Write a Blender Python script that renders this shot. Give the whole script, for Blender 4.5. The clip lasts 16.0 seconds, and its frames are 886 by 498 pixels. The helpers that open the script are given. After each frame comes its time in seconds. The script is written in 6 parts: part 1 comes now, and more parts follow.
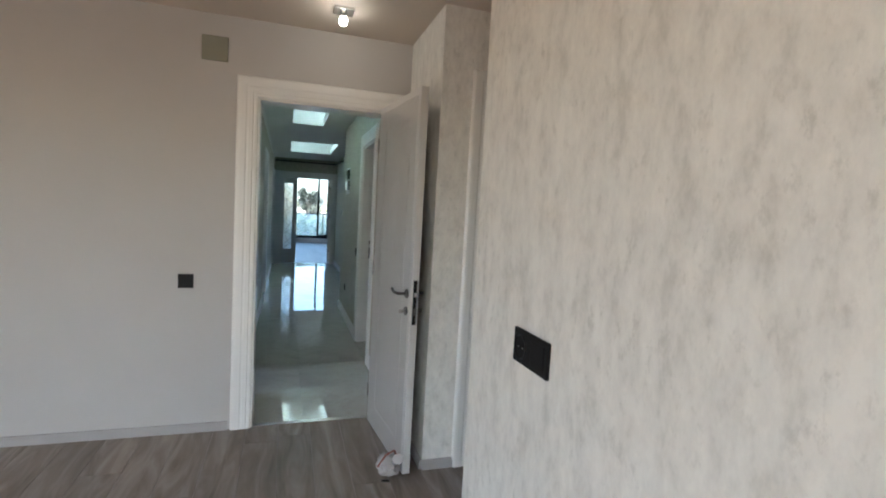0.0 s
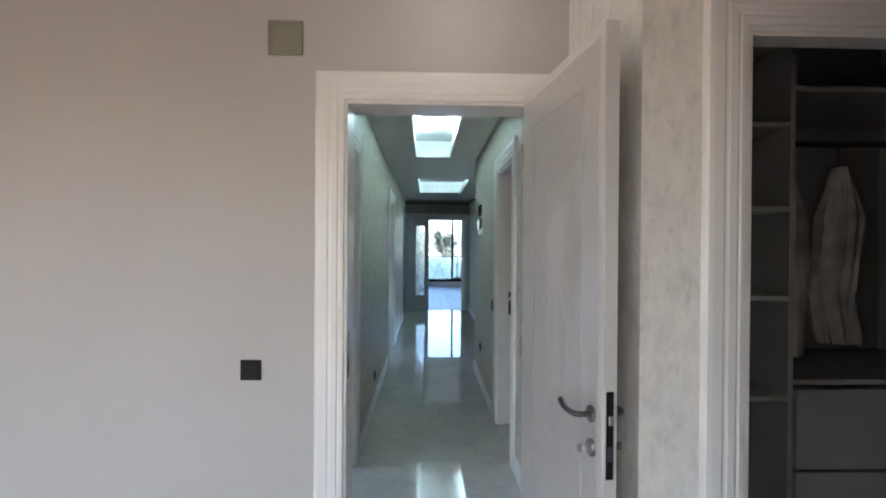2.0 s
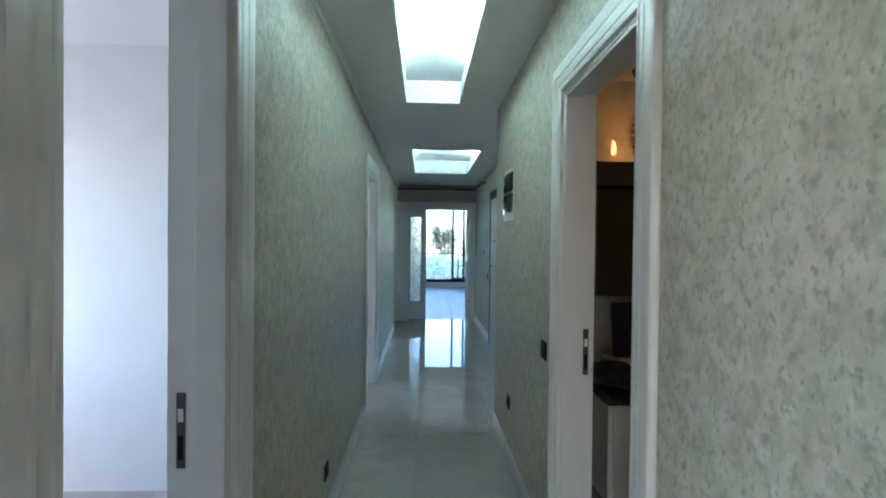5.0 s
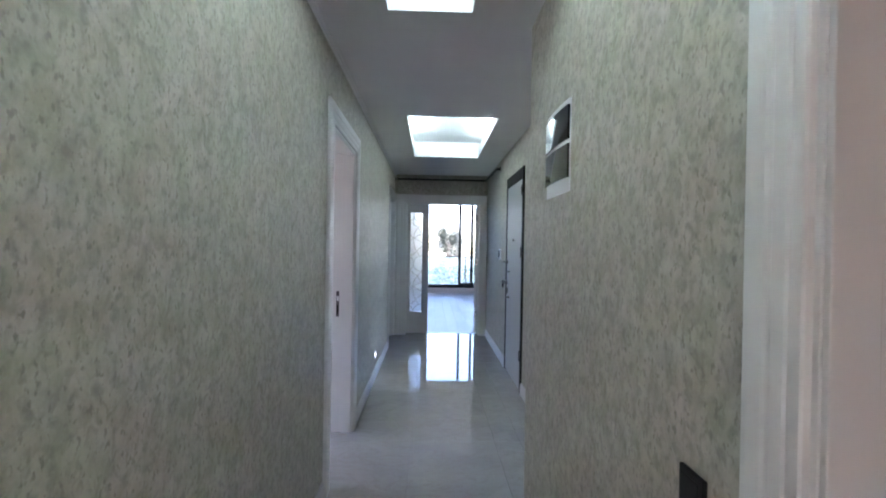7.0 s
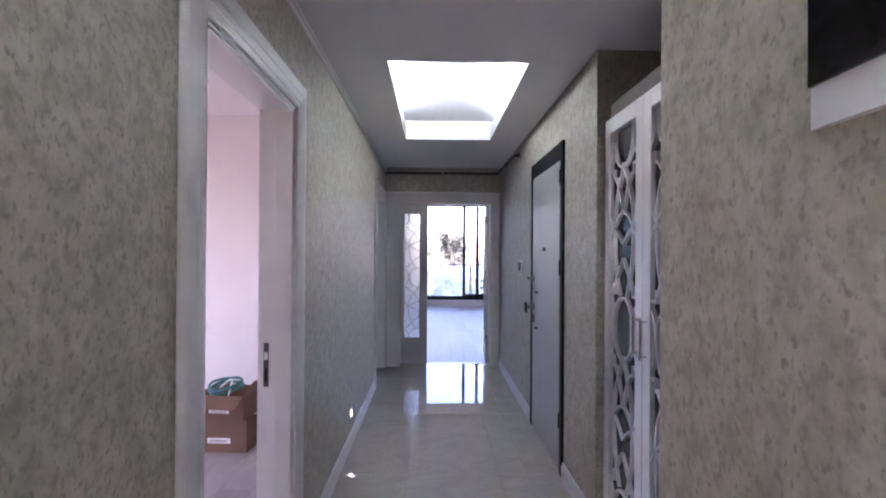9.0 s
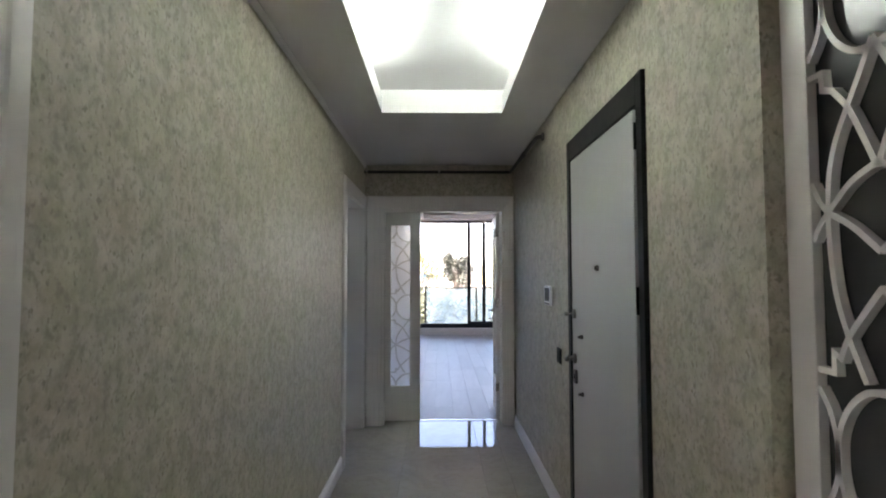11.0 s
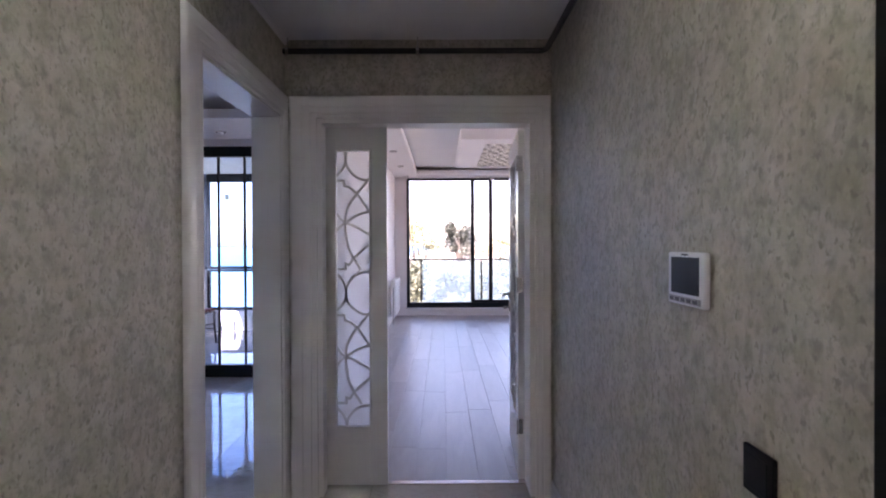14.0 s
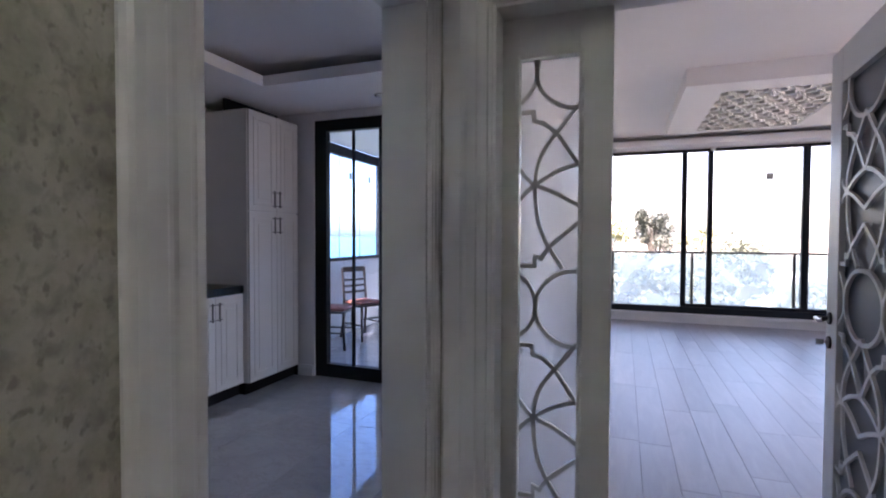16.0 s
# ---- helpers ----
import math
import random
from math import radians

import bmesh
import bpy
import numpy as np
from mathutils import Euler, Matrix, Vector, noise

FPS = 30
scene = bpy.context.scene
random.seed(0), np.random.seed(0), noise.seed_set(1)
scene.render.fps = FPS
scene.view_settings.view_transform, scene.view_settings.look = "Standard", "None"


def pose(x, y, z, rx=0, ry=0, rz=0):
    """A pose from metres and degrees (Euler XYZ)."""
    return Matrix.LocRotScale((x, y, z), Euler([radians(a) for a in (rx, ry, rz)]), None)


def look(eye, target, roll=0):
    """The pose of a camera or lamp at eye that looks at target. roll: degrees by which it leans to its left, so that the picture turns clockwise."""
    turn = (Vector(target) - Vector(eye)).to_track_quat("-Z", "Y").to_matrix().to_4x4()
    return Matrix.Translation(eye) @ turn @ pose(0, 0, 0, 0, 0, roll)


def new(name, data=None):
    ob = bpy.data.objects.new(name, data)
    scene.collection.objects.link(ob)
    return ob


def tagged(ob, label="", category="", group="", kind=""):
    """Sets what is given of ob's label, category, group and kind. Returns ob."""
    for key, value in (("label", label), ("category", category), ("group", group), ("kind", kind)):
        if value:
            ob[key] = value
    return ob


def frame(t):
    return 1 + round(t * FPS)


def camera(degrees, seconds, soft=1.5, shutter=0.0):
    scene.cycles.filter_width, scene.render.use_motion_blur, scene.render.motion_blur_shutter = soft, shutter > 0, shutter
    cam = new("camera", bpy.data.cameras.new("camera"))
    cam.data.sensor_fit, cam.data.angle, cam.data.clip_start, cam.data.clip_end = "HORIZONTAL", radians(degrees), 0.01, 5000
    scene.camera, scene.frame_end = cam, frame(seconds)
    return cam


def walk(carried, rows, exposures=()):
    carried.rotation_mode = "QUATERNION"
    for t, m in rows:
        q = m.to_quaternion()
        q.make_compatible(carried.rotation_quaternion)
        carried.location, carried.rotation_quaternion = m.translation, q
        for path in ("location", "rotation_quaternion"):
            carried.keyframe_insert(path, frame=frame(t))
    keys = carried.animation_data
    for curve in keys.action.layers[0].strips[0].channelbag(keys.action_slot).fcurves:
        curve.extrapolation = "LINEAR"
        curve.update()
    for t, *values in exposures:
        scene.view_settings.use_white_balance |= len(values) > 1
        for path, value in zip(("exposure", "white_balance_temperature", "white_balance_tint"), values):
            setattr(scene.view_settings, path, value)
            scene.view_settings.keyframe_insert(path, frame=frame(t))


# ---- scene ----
cam = camera(84.2, 16.0, 2.0)
PATH = [
    (0, (-0.117, -2.871, 1.449), (0.494, -0.973, 1.296), 3.2),
    (0.5, (-0.021, -2.443, 1.401), (0.342, -0.48, 1.269), 4.3),
    (1, (0.043, -2.14, 1.446), (0.266, -0.154, 1.371), 2.6),
    (1.5, (0.083, -1.973, 1.482), (0.18, 0.025, 1.459), 1.0),
    (2, (0.042, -1.687, 1.468), (0.112, 0.311, 1.456), 0.4),
    (2.5, (-0.011, -1.343, 1.482), (0.068, 0.655, 1.442), 0.2),
    (3, (0.029, -0.966, 1.46), (0.09, 1.032, 1.401), -0.0),
    (3.5, (0.047, -0.647, 1.452), (0.103, 1.351, 1.405), 0.3),
    (6, (0.099, 1.021, 1.43), (0.188, 3.019, 1.406), 0.7),
    (6.5, (0.146, 1.369, 1.413), (0.216, 3.368, 1.39), 0.5),
    (7, (0.142, 1.731, 1.394), (0.193, 3.73, 1.383), 1.0),
    (7.5, (0.108, 2.09, 1.412), (0.159, 4.089, 1.405), 1.0),
    (8, (0.147, 2.451, 1.4), (0.205, 4.45, 1.397), 1.1),
    (8.5, (0.188, 2.803, 1.402), (0.237, 4.803, 1.405), 1.0),
    (9, (0.182, 3.233, 1.453), (0.223, 5.232, 1.462), 0.4),
    (11.5, (0.336, 5.025, 1.446), (0.34, 7.022, 1.563), -0.1),
    (12, (0.368, 5.403, 1.404), (0.356, 7.399, 1.528), -0.2),
    (12.5, (0.409, 5.754, 1.405), (0.401, 7.752, 1.496), -0.0),
    (13, (0.487, 6.103, 1.401), (0.451, 8.103, 1.441), 0.6),
    (13.5, (0.473, 6.444, 1.368), (0.424, 8.444, 1.364), 0.4),
    (14, (0.432, 6.738, 1.385), (0.433, 8.738, 1.369), -0.2),
    (14.5, (0.43, 7.037, 1.383), (0.378, 9.037, 1.374), -0.6),
    (15, (0.355, 7.303, 1.364), (0.132, 9.29, 1.348), -0.1),
    (15.5, (0.222, 7.663, 1.383), (-0.181, 9.622, 1.349), -0.3),
    (16, (0.15, 7.93, 1.348), (-0.543, 9.805, 1.294), 0.2),
]
EXPOSURES = [
    (0.0, 2.43, 5450, 4),
    (0.5, 2.58, 5250, -2),
    (1.0, 2.60, 5350, -15),
    (1.5, 2.72, 5250, 4),
    (2.0, 2.84, 5250, 8),
    (2.5, 2.90, 5200, 9),
    (3.0, 2.91, 5200, 10),
    (3.5, 2.90, 5100, 3),
    (6.0, 3.06, 5450, 5),
    (6.2, 3.12, 5500, 12),
    (6.5, 3.18, 5600, 18),
    (7.0, 3.29, 5650, 25),
    (8.0, 3.37, 5900, 37),
    (9.0, 3.34, 6000, 45),
    (11.5, 2.99, 7000, 27),
    (12.5, 3.17, 6700, 42),
    (13.5, 3.20, 6650, 44),
    (14.5, 3.22, 6700, 45),
    (15.5, 3.18, 6800, 42),
    (16.0, 3.01, 6650, 36),
]
walk(cam, [(t, look(eye, target, roll)) for t, eye, target, roll in PATH], EXPOSURES)


# ---- world and large lights ----
world = bpy.data.worlds.new("world")
scene.world = world
world.use_nodes = True
wn = world.node_tree
sky = wn.nodes.new("ShaderNodeTexSky")
sky.sky_type = "NISHITA"
sky.sun_disc = False
sky.sun_elevation = radians(42)
sky.sun_rotation = radians(200)
sky.dust_density = 2.0
wn.links.new(sky.outputs[0], wn.nodes["Background"].inputs[0])
wn.nodes["Background"].inputs[1].default_value = 0.15

sun_data = bpy.data.lights.new("sun", "SUN")
sun_data.energy, sun_data.angle, sun_data.color = 5.0, radians(0.5), (1.0, 0.89, 0.74)
sun = new("sun", sun_data)
sun.matrix_world = look((-4, -16, 14), (0, 0, 0))


def area_lamp(name, eye, target, sx, sy, power, color):
    data = bpy.data.lights.new(name, "AREA")
    data.shape, data.size, data.size_y, data.energy, data.color = "RECTANGLE", sx, sy, power, color
    ob = new(name, data)
    ob.matrix_world = look(eye, target)
    return ob


# area lamps added for sky light, inside the unseen windows of the side rooms
area_lamp("side_room_sky_fill", (-3.33, 5.3, 1.5), (0, 5.3, 1.2), 1.5, 1.3, 0.5, (0.55, 0.74, 1.0))
area_lamp("study_sky_fill", (-2.93, 2.0, 1.5), (0, 2.0, 1.2), 1.3, 1.2, 2.5, (0.82, 0.92, 1.0))

# ---- materials ----


class Nodes:
    """A small helper round one node material."""

    def __init__(self, name, rough=0.5, metal=0.0):
        self.m = bpy.data.materials.new(name)
        self.m.use_nodes = True
        self.t = self.m.node_tree
        self.b = self.t.nodes["Principled BSDF"]
        self.b.inputs["Roughness"].default_value = rough
        self.b.inputs["Metallic"].default_value = metal
        self.co = self.t.nodes.new("ShaderNodeTexCoord")

    def n(self, kind, **values):
        node = self.t.nodes.new(kind)
        for key, value in values.items():
            node.inputs[key.replace("_", " ")].default_value = value
        return node

    def link(self, a, b):
        self.t.links.new(a, b)

    def space(self, scale=(1, 1, 1), random_shift=False):
        mp = self.n("ShaderNodeMapping")
        mp.inputs["Scale"].default_value = scale
        self.link(self.co.outputs["Object"], mp.inputs["Vector"])
        if random_shift:
            info = self.n("ShaderNodeObjectInfo")
            mul = self.n("ShaderNodeVectorMath")
            mul.operation = "SCALE"
            mul.inputs[0].default_value = (37.0, 21.0, 13.0)
            self.link(info.outputs["Random"], mul.inputs["Scale"])
            self.link(mul.outputs[0], mp.inputs["Location"])
        return mp.outputs[0]

    def noise(self, vec, scale, detail=4.0, rough=0.55, distort=0.0):
        node = self.n("ShaderNodeTexNoise", Scale=scale, Detail=detail, Roughness=rough, Distortion=distort)
        self.link(vec, node.inputs["Vector"])
        return node.outputs["Fac"]

    def ramp(self, fac, stops):
        node = self.n("ShaderNodeValToRGB")
        el = node.color_ramp.elements
        while len(el) < len(stops):
            el.new(0.5)
        for e, (p, c) in zip(el, stops):
            e.position = p
            e.color = (c, c, c, 1) if isinstance(c, (int, float)) else (*c, 1)
        self.link(fac, node.inputs["Fac"])
        return node.outputs["Color"]

    def mix(self, fac, a, b, blend="MIX"):
        node = self.n("ShaderNodeMix")
        node.data_type, node.blend_type = "RGBA", blend
        for sock, v in ((node.inputs[0], fac), (node.inputs[6], a), (node.inputs[7], b)):
            if isinstance(v, (int, float)):
                sock.default_value = v
            elif isinstance(v, tuple):
                sock.default_value = (*v, 1)
            else:
                self.link(v, sock)
        return node.outputs[2]

    def bump(self, height, strength=0.2, dist=0.002):
        node = self.n("ShaderNodeBump", Strength=strength, Distance=dist)
        self.link(height, node.inputs["Height"])
        self.link(node.outputs[0], self.b.inputs["Normal"])

    def colour(self, v):
        if isinstance(v, tuple):
            self.b.inputs["Base Color"].default_value = (*v, 1)
        else:
            self.link(v, self.b.inputs["Base Color"])
        return self

    def roughness(self, v):
        self.link(v, self.b.inputs["Roughness"])


def painted(name, col, rough=0.5, spread=0.06, scale=3.0, grain=180.0, bump=0.08, metal=0.0):
    k = Nodes(name, rough, metal)
    v = k.space()
    big = k.ramp(k.noise(v, scale, 5), [(0.3, 1 - spread), (0.7, 1.0)])
    k.colour(k.mix(1.0, col, big, "MULTIPLY"))
    if bump:
        k.bump(k.noise(v, grain, 3), bump, 0.001)
    k.roughness(k.ramp(k.noise(v, scale * 4, 3), [(0.3, max(0.02, rough - 0.025)), (0.7, min(1, rough + 0.025))]))
    return k.m


def glow(name, col, strength):
    k = Nodes(name)
    k.b.inputs["Base Color"].default_value = (0.8, 0.8, 0.8, 1)
    k.b.inputs["Emission Color"].default_value = (*col, 1)
    k.b.inputs["Emission Strength"].default_value = strength
    return k.m


def wallpaper():
    """Heavy vinyl paper: mottled beige-grey with soft olive dabs and short dark upright flecks."""
    k = Nodes("speckled_wallpaper", 0.55)
    v = k.space()
    tall = k.space((1, 1, 0.75))
    cloud = k.noise(k.space((1, 1, 0.9)), 17.0, 4, 0.6)
    base = k.ramp(cloud, [(0.34, (0.39, 0.37, 0.285)), (0.50, (0.47, 0.45, 0.362)), (0.66, (0.54, 0.515, 0.435))])
    hue = k.ramp(k.noise(tall, 6.0, 4, 0.6), [(0.38, (0.98, 1.0, 0.93)), (0.50, (1.0, 0.99, 0.97)), (0.62, (1.03, 0.98, 0.97))])
    base = k.mix(1.0, base, hue, "MULTIPLY")
    grain = k.ramp(k.noise(tall, 110.0, 3, 0.6), [(0.33, 0.82), (0.62, 1.05)])
    base = k.mix(0.35, base, grain, "MULTIPLY")
    dab = k.ramp(k.noise(k.space((1, 1, 0.85)), 42.0, 3, 0.5, 0.3), [(0.50, 0.0), (0.72, 0.80)])
    drop = k.ramp(k.noise(k.space((1, 1, 0.7)), 78.0, 2, 0.5), [(0.565, 0.0), (0.70, 0.9)])
    both = k.mix(1.0, dab, drop, "LIGHTEN")
    dark = k.ramp(k.noise(v, 18.0, 2), [(0.35, (0.255, 0.24, 0.175)), (0.65, (0.30, 0.265, 0.22))])
    k.colour(k.mix(both, base, dark))
    k.bump(k.noise(tall, 60.0, 4, 0.6), 0.22, 0.002)
    k.roughness(k.ramp(k.noise(tall, 45.0, 3), [(0.3, 0.36), (0.65, 0.60)]))
    return k.m


def plaster_paper():
    """Pale stucco-look paper with soft grey clouds and worn upright smears."""
    k = Nodes("marbled_wallpaper", 0.6)
    v = k.space()
    tall = k.space((1, 1, 0.5))
    cloud = k.noise(tall, 18.0, 9, 0.72)
    base = k.ramp(cloud, [(0.32, (0.53, 0.515, 0.475)), (0.46, (0.645, 0.625, 0.58)), (0.62, (0.725, 0.705, 0.655))])
    smear = k.ramp(k.noise(k.space((1, 1, 0.55)), 38.0, 7, 0.72), [(0.55, 0.0), (0.67, 0.6)])
    broad = k.ramp(k.noise(v, 3.0, 3), [(0.35, 0.25), (0.6, 1.0)])
    k.colour(k.mix(k.mix(1.0, smear, broad, "MULTIPLY"), base, (0.42, 0.405, 0.365)))
    k.bump(k.noise(tall, 60.0, 5, 0.65), 0.2, 0.0015)
    return k.m


def laminate(name, c0, c1, c2, rough=0.32):
    """Printed wood planks: long grain along the plank's own y, each plank shifted by chance."""
    k = Nodes(name, rough)
    v = k.space((4.5, 0.7, 1), True)
    g = k.noise(v, 2.6, 7, 0.55, 0.9)
    fine = k.noise(k.space((90, 2.5, 1), True), 3.0, 4, 0.6)
    col = k.ramp(g, [(0.33, c0), (0.5, c1), (0.66, c2)])
    col = k.mix(0.16, col, k.ramp(fine, [(0.3, 0.7), (0.7, 1.0)]), "MULTIPLY")
    info = k.n("ShaderNodeObjectInfo")
    tone = k.ramp(info.outputs["Random"], [(0.0, 0.86), (1.0, 1.08)])
    k.colour(k.mix(1.0, col, tone, "MULTIPLY"))
    k.b.inputs["IOR"].default_value = 1.45
    k.roughness(k.ramp(g, [(0.3, rough - 0.01), (0.7, rough + 0.025)]))
    return k.m


def marble(name, pale, mid, vein, rough=0.05):
    """Polished porcelain with soft diagonal clouds and thin veins."""
    k = Nodes(name, rough)
    v = k.space((1, 1, 1), True)
    c = k.noise(v, 1.7, 8, 0.62, 1.6)
    col = k.ramp(c, [(0.32, mid), (0.55, pale), (0.75, mid)])
    w = k.ramp(k.noise(k.space((1, 2.1, 1), True), 2.3, 9, 0.6, 2.6), [(0.480, 0.0), (0.503, 0.38), (0.528, 0.0)])
    k.colour(k.mix(w, col, vein))
    k.b.inputs["IOR"].default_value = 1.75
    k.roughness(k.ramp(k.noise(v, 6, 3), [(0.3, rough), (0.8, rough + 0.012)]))
    return k.m


def glass(name, tint=(1, 1, 1), rough=0.0, gloss=None):
    k = Nodes(name)
    g, tr, mx = k.n("ShaderNodeBsdfGlossy", Roughness=rough), k.n("ShaderNodeBsdfTransparent"), k.n("ShaderNodeMixShader")
    tr.inputs["Color"].default_value = (*tint, 1)
    fr = k.n("ShaderNodeFresnel", IOR=1.5)
    if gloss is None:
        k.link(fr.outputs[0], mx.inputs[0])
    else:
        mx.inputs[0].default_value = gloss
    k.link(tr.outputs[0], mx.inputs[1])
    k.link(g.outputs[0], mx.inputs[2])
    k.link(mx.outputs[0], k.t.nodes["Material Output"].inputs["Surface"])
    return k.m


def veiled(name, tint, veil):
    """Outdoor glass with an uneven, see-through white veil."""
    k = Nodes(name)
    tr, df, mx = k.n("ShaderNodeBsdfTransparent"), k.n("ShaderNodeBsdfTranslucent"), k.n("ShaderNodeMixShader")
    tr.inputs["Color"].default_value = (*tint, 1)
    df.inputs["Color"].default_value = (0.8, 0.82, 0.8, 1)
    veil_spread = k.ramp(k.noise(k.space(), 3.0, 4), [(0.3, veil * 0.8), (0.7, veil * 1.2)])
    k.link(veil_spread, mx.inputs[0])
    k.link(tr.outputs[0], mx.inputs[1])
    k.link(df.outputs[0], mx.inputs[2])
    k.link(mx.outputs[0], k.t.nodes["Material Output"].inputs["Surface"])
    return k.m


def frosted(name, col):
    """Etched glass that scatters what lies behind it."""
    k = Nodes(name)
    d, rf, tl = k.n("ShaderNodeBsdfDiffuse"), k.n("ShaderNodeBsdfRefraction", Roughness=0.6, IOR=1.15), k.n("ShaderNodeBsdfTranslucent")
    d.inputs["Color"].default_value = tl.inputs["Color"].default_value = (*col, 1)
    rf.inputs["Color"].default_value = (0.97, 0.97, 0.98, 1)
    a, b = k.n("ShaderNodeMixShader", Fac=0.96), k.n("ShaderNodeMixShader", Fac=0.65)
    k.link(d.outputs[0], a.inputs[1])
    k.link(tl.outputs[0], a.inputs[2])
    k.link(a.outputs[0], b.inputs[1])
    k.link(rf.outputs[0], b.inputs[2])
    k.link(b.outputs[0], k.t.nodes["Material Output"].inputs["Surface"])
    return k.m


def film_wrap():
    """Thin clear stretch film: nearly see-through, a faint grey veil, and a sharp gloss on its folds."""
    k = Nodes("stretch_film")
    gl, tr, df = k.n("ShaderNodeBsdfGlossy", Roughness=0.10), k.n("ShaderNodeBsdfTransparent"), k.n("ShaderNodeBsdfDiffuse")
    df.inputs["Color"].default_value = (0.55, 0.52, 0.48, 1)
    bp = k.n("ShaderNodeBump", Strength=0.22, Distance=0.002)
    k.link(k.noise(k.space((2.2, 1, 0.9)), 12.0, 4, 0.6, 0.4), bp.inputs["Height"])
    k.link(bp.outputs[0], gl.inputs["Normal"])
    a, b = k.n("ShaderNodeMixShader", Fac=0.12), k.n("ShaderNodeMixShader", Fac=0.16)
    k.link(tr.outputs[0], a.inputs[1])
    k.link(df.outputs[0], a.inputs[2])
    k.link(a.outputs[0], b.inputs[1])
    k.link(gl.outputs[0], b.inputs[2])
    k.link(b.outputs[0], k.t.nodes["Material Output"].inputs["Surface"])
    return k.m


def leaves(name, c0, c1):
    k = Nodes(name, 0.6)
    geo = k.n("ShaderNodeNewGeometry")
    k.colour(k.ramp(geo.outputs["Random Per Island"], [(0.0, c0), (1.0, c1)]))
    return k.m


M_PAPER = wallpaper()
M_MARBLED = plaster_paper()
M_BEDWALL = painted("pale_grey_paper", (0.45, 0.43, 0.405), 0.65, 0.05, 2.0, 260.0, 0.15)
M_ROOMWALL = painted("plain_wall_paint", (0.72, 0.70, 0.70), 0.6, 0.05)
M_CEIL = painted("ceiling_paint", (0.84, 0.83, 0.82), 0.7, 0.05, 1.5)
# the bedroom ceiling's dim, warm shade is put into this colour
M_BEDCEIL = painted("dimmed_bedroom_ceiling", (0.58, 0.51, 0.43), 0.7, 0.05, 1.5)
M_CEILWHITE = painted("white_ceiling_paint", (0.90, 0.89, 0.89), 0.7, 0.04, 1.5)
M_WHITE = painted("white_lacquer", (0.71, 0.695, 0.665), 0.30, 0.02, 1.2, 120.0, 0.0)
M_LEAF = painted("door_leaf_lacquer", (0.60, 0.585, 0.56), 0.35, 0.03, 1.5, 140.0, 0.0)
M_SKIRT = painted("white_skirting", (0.70, 0.69, 0.68), 0.35, 0.06)
M_GREYSKIRT = painted("grey_skirting", (0.36, 0.34, 0.32), 0.5, 0.1)
M_MARBLE = marble("polished_marble_tile", (0.49, 0.475, 0.435), (0.43, 0.42, 0.385), (0.33, 0.305, 0.26), 0.018)
M_KTILE = marble("kitchen_marble_tile", (0.44, 0.43, 0.42), (0.37, 0.365, 0.36), (0.29, 0.27, 0.25))
M_BTILE = marble("bathroom_wall_tile", (0.44, 0.42, 0.38), (0.40, 0.38, 0.345), (0.30, 0.28, 0.25), 0.12)
M_WOOD = laminate("bedroom_laminate", (0.165, 0.132, 0.10), (0.25, 0.205, 0.165), (0.35, 0.30, 0.25))
M_LIVWOOD = laminate("living_laminate", (0.325, 0.295, 0.283), (0.35, 0.32, 0.308), (0.385, 0.352, 0.338), 0.34)
M_JOINT = painted("dark_joint", (0.09, 0.085, 0.08), 0.8, 0.1)
M_SOFTJOINT = painted("pale_plank_joint", (0.29, 0.265, 0.25), 0.8, 0.1)
M_GROUT = painted("tile_grout", (0.36, 0.35, 0.33), 0.8, 0.1)
M_BLACK = painted("black_plastic", (0.012, 0.012, 0.013), 0.5, 0.2)
M_GLOSSBLACK = painted("glossy_black_panel", (0.008, 0.008, 0.009), 0.06, 0.1, bump=0)
M_ANTHRA = painted("anthracite_aluminium", (0.013, 0.016, 0.020), 0.48, 0.15)
M_STEELDOOR = painted("entry_door_panel", (0.445, 0.455, 0.445), 0.38, 0.05, 2.0, 200.0, 0.1)
M_DARKFRAME = painted("entry_door_frame_steel", (0.013, 0.014, 0.013), 0.42, 0.2, 6.0)
M_CHROME = painted("brushed_chrome", (0.62, 0.61, 0.60), 0.22, 0.06, metal=1.0, bump=0)
M_DARKMETAL = painted("dark_nickel", (0.12, 0.11, 0.11), 0.30, 0.1, metal=0.9, bump=0)
M_AGED = painted("aged_steel", (0.27, 0.26, 0.235), 0.34, 0.2, 12.0, metal=1.0, bump=0)
M_GLASS = glass("clear_glass")
M_BLUEGLASS = glass("balcony_glass", (0.84, 0.95, 1.0), 0.0, 0.05)
M_FOLDGLASS = glass("folding_door_glass", (0.78, 0.88, 1.0), 0.0, 0.05)
M_RAILGLASS = veiled("balustrade_glass", (0.84, 0.94, 0.96), 0.27)
M_FROST = frosted("frosted_glass", (0.95, 0.95, 0.96))
# large leaf's glass: the dark reflection in it is given as base colour
M_DARKGLASS = painted("dark_reflection_glass", (0.11, 0.12, 0.13), 0.30, 0.1, bump=0)
M_SMOKED = painted("wardrobe_smoked_glass", (0.05, 0.055, 0.055), 0.16, 0.1, bump=0)
M_FILM = film_wrap()
M_LED = glow("led_strip", (0.78, 1.0, 0.90), 10.5)
M_BULB = glow("warm_filament", (1.0, 0.54, 0.22), 12.0)
M_STEPLED = glow("step_light_led", (1.0, 0.93, 0.82), 12.0)
M_VENT = painted("vent_cover_plastic", (0.23, 0.225, 0.17), 0.5, 0.08)
M_PVC = painted("white_pvc", (0.78, 0.78, 0.77), 0.3, 0.04)
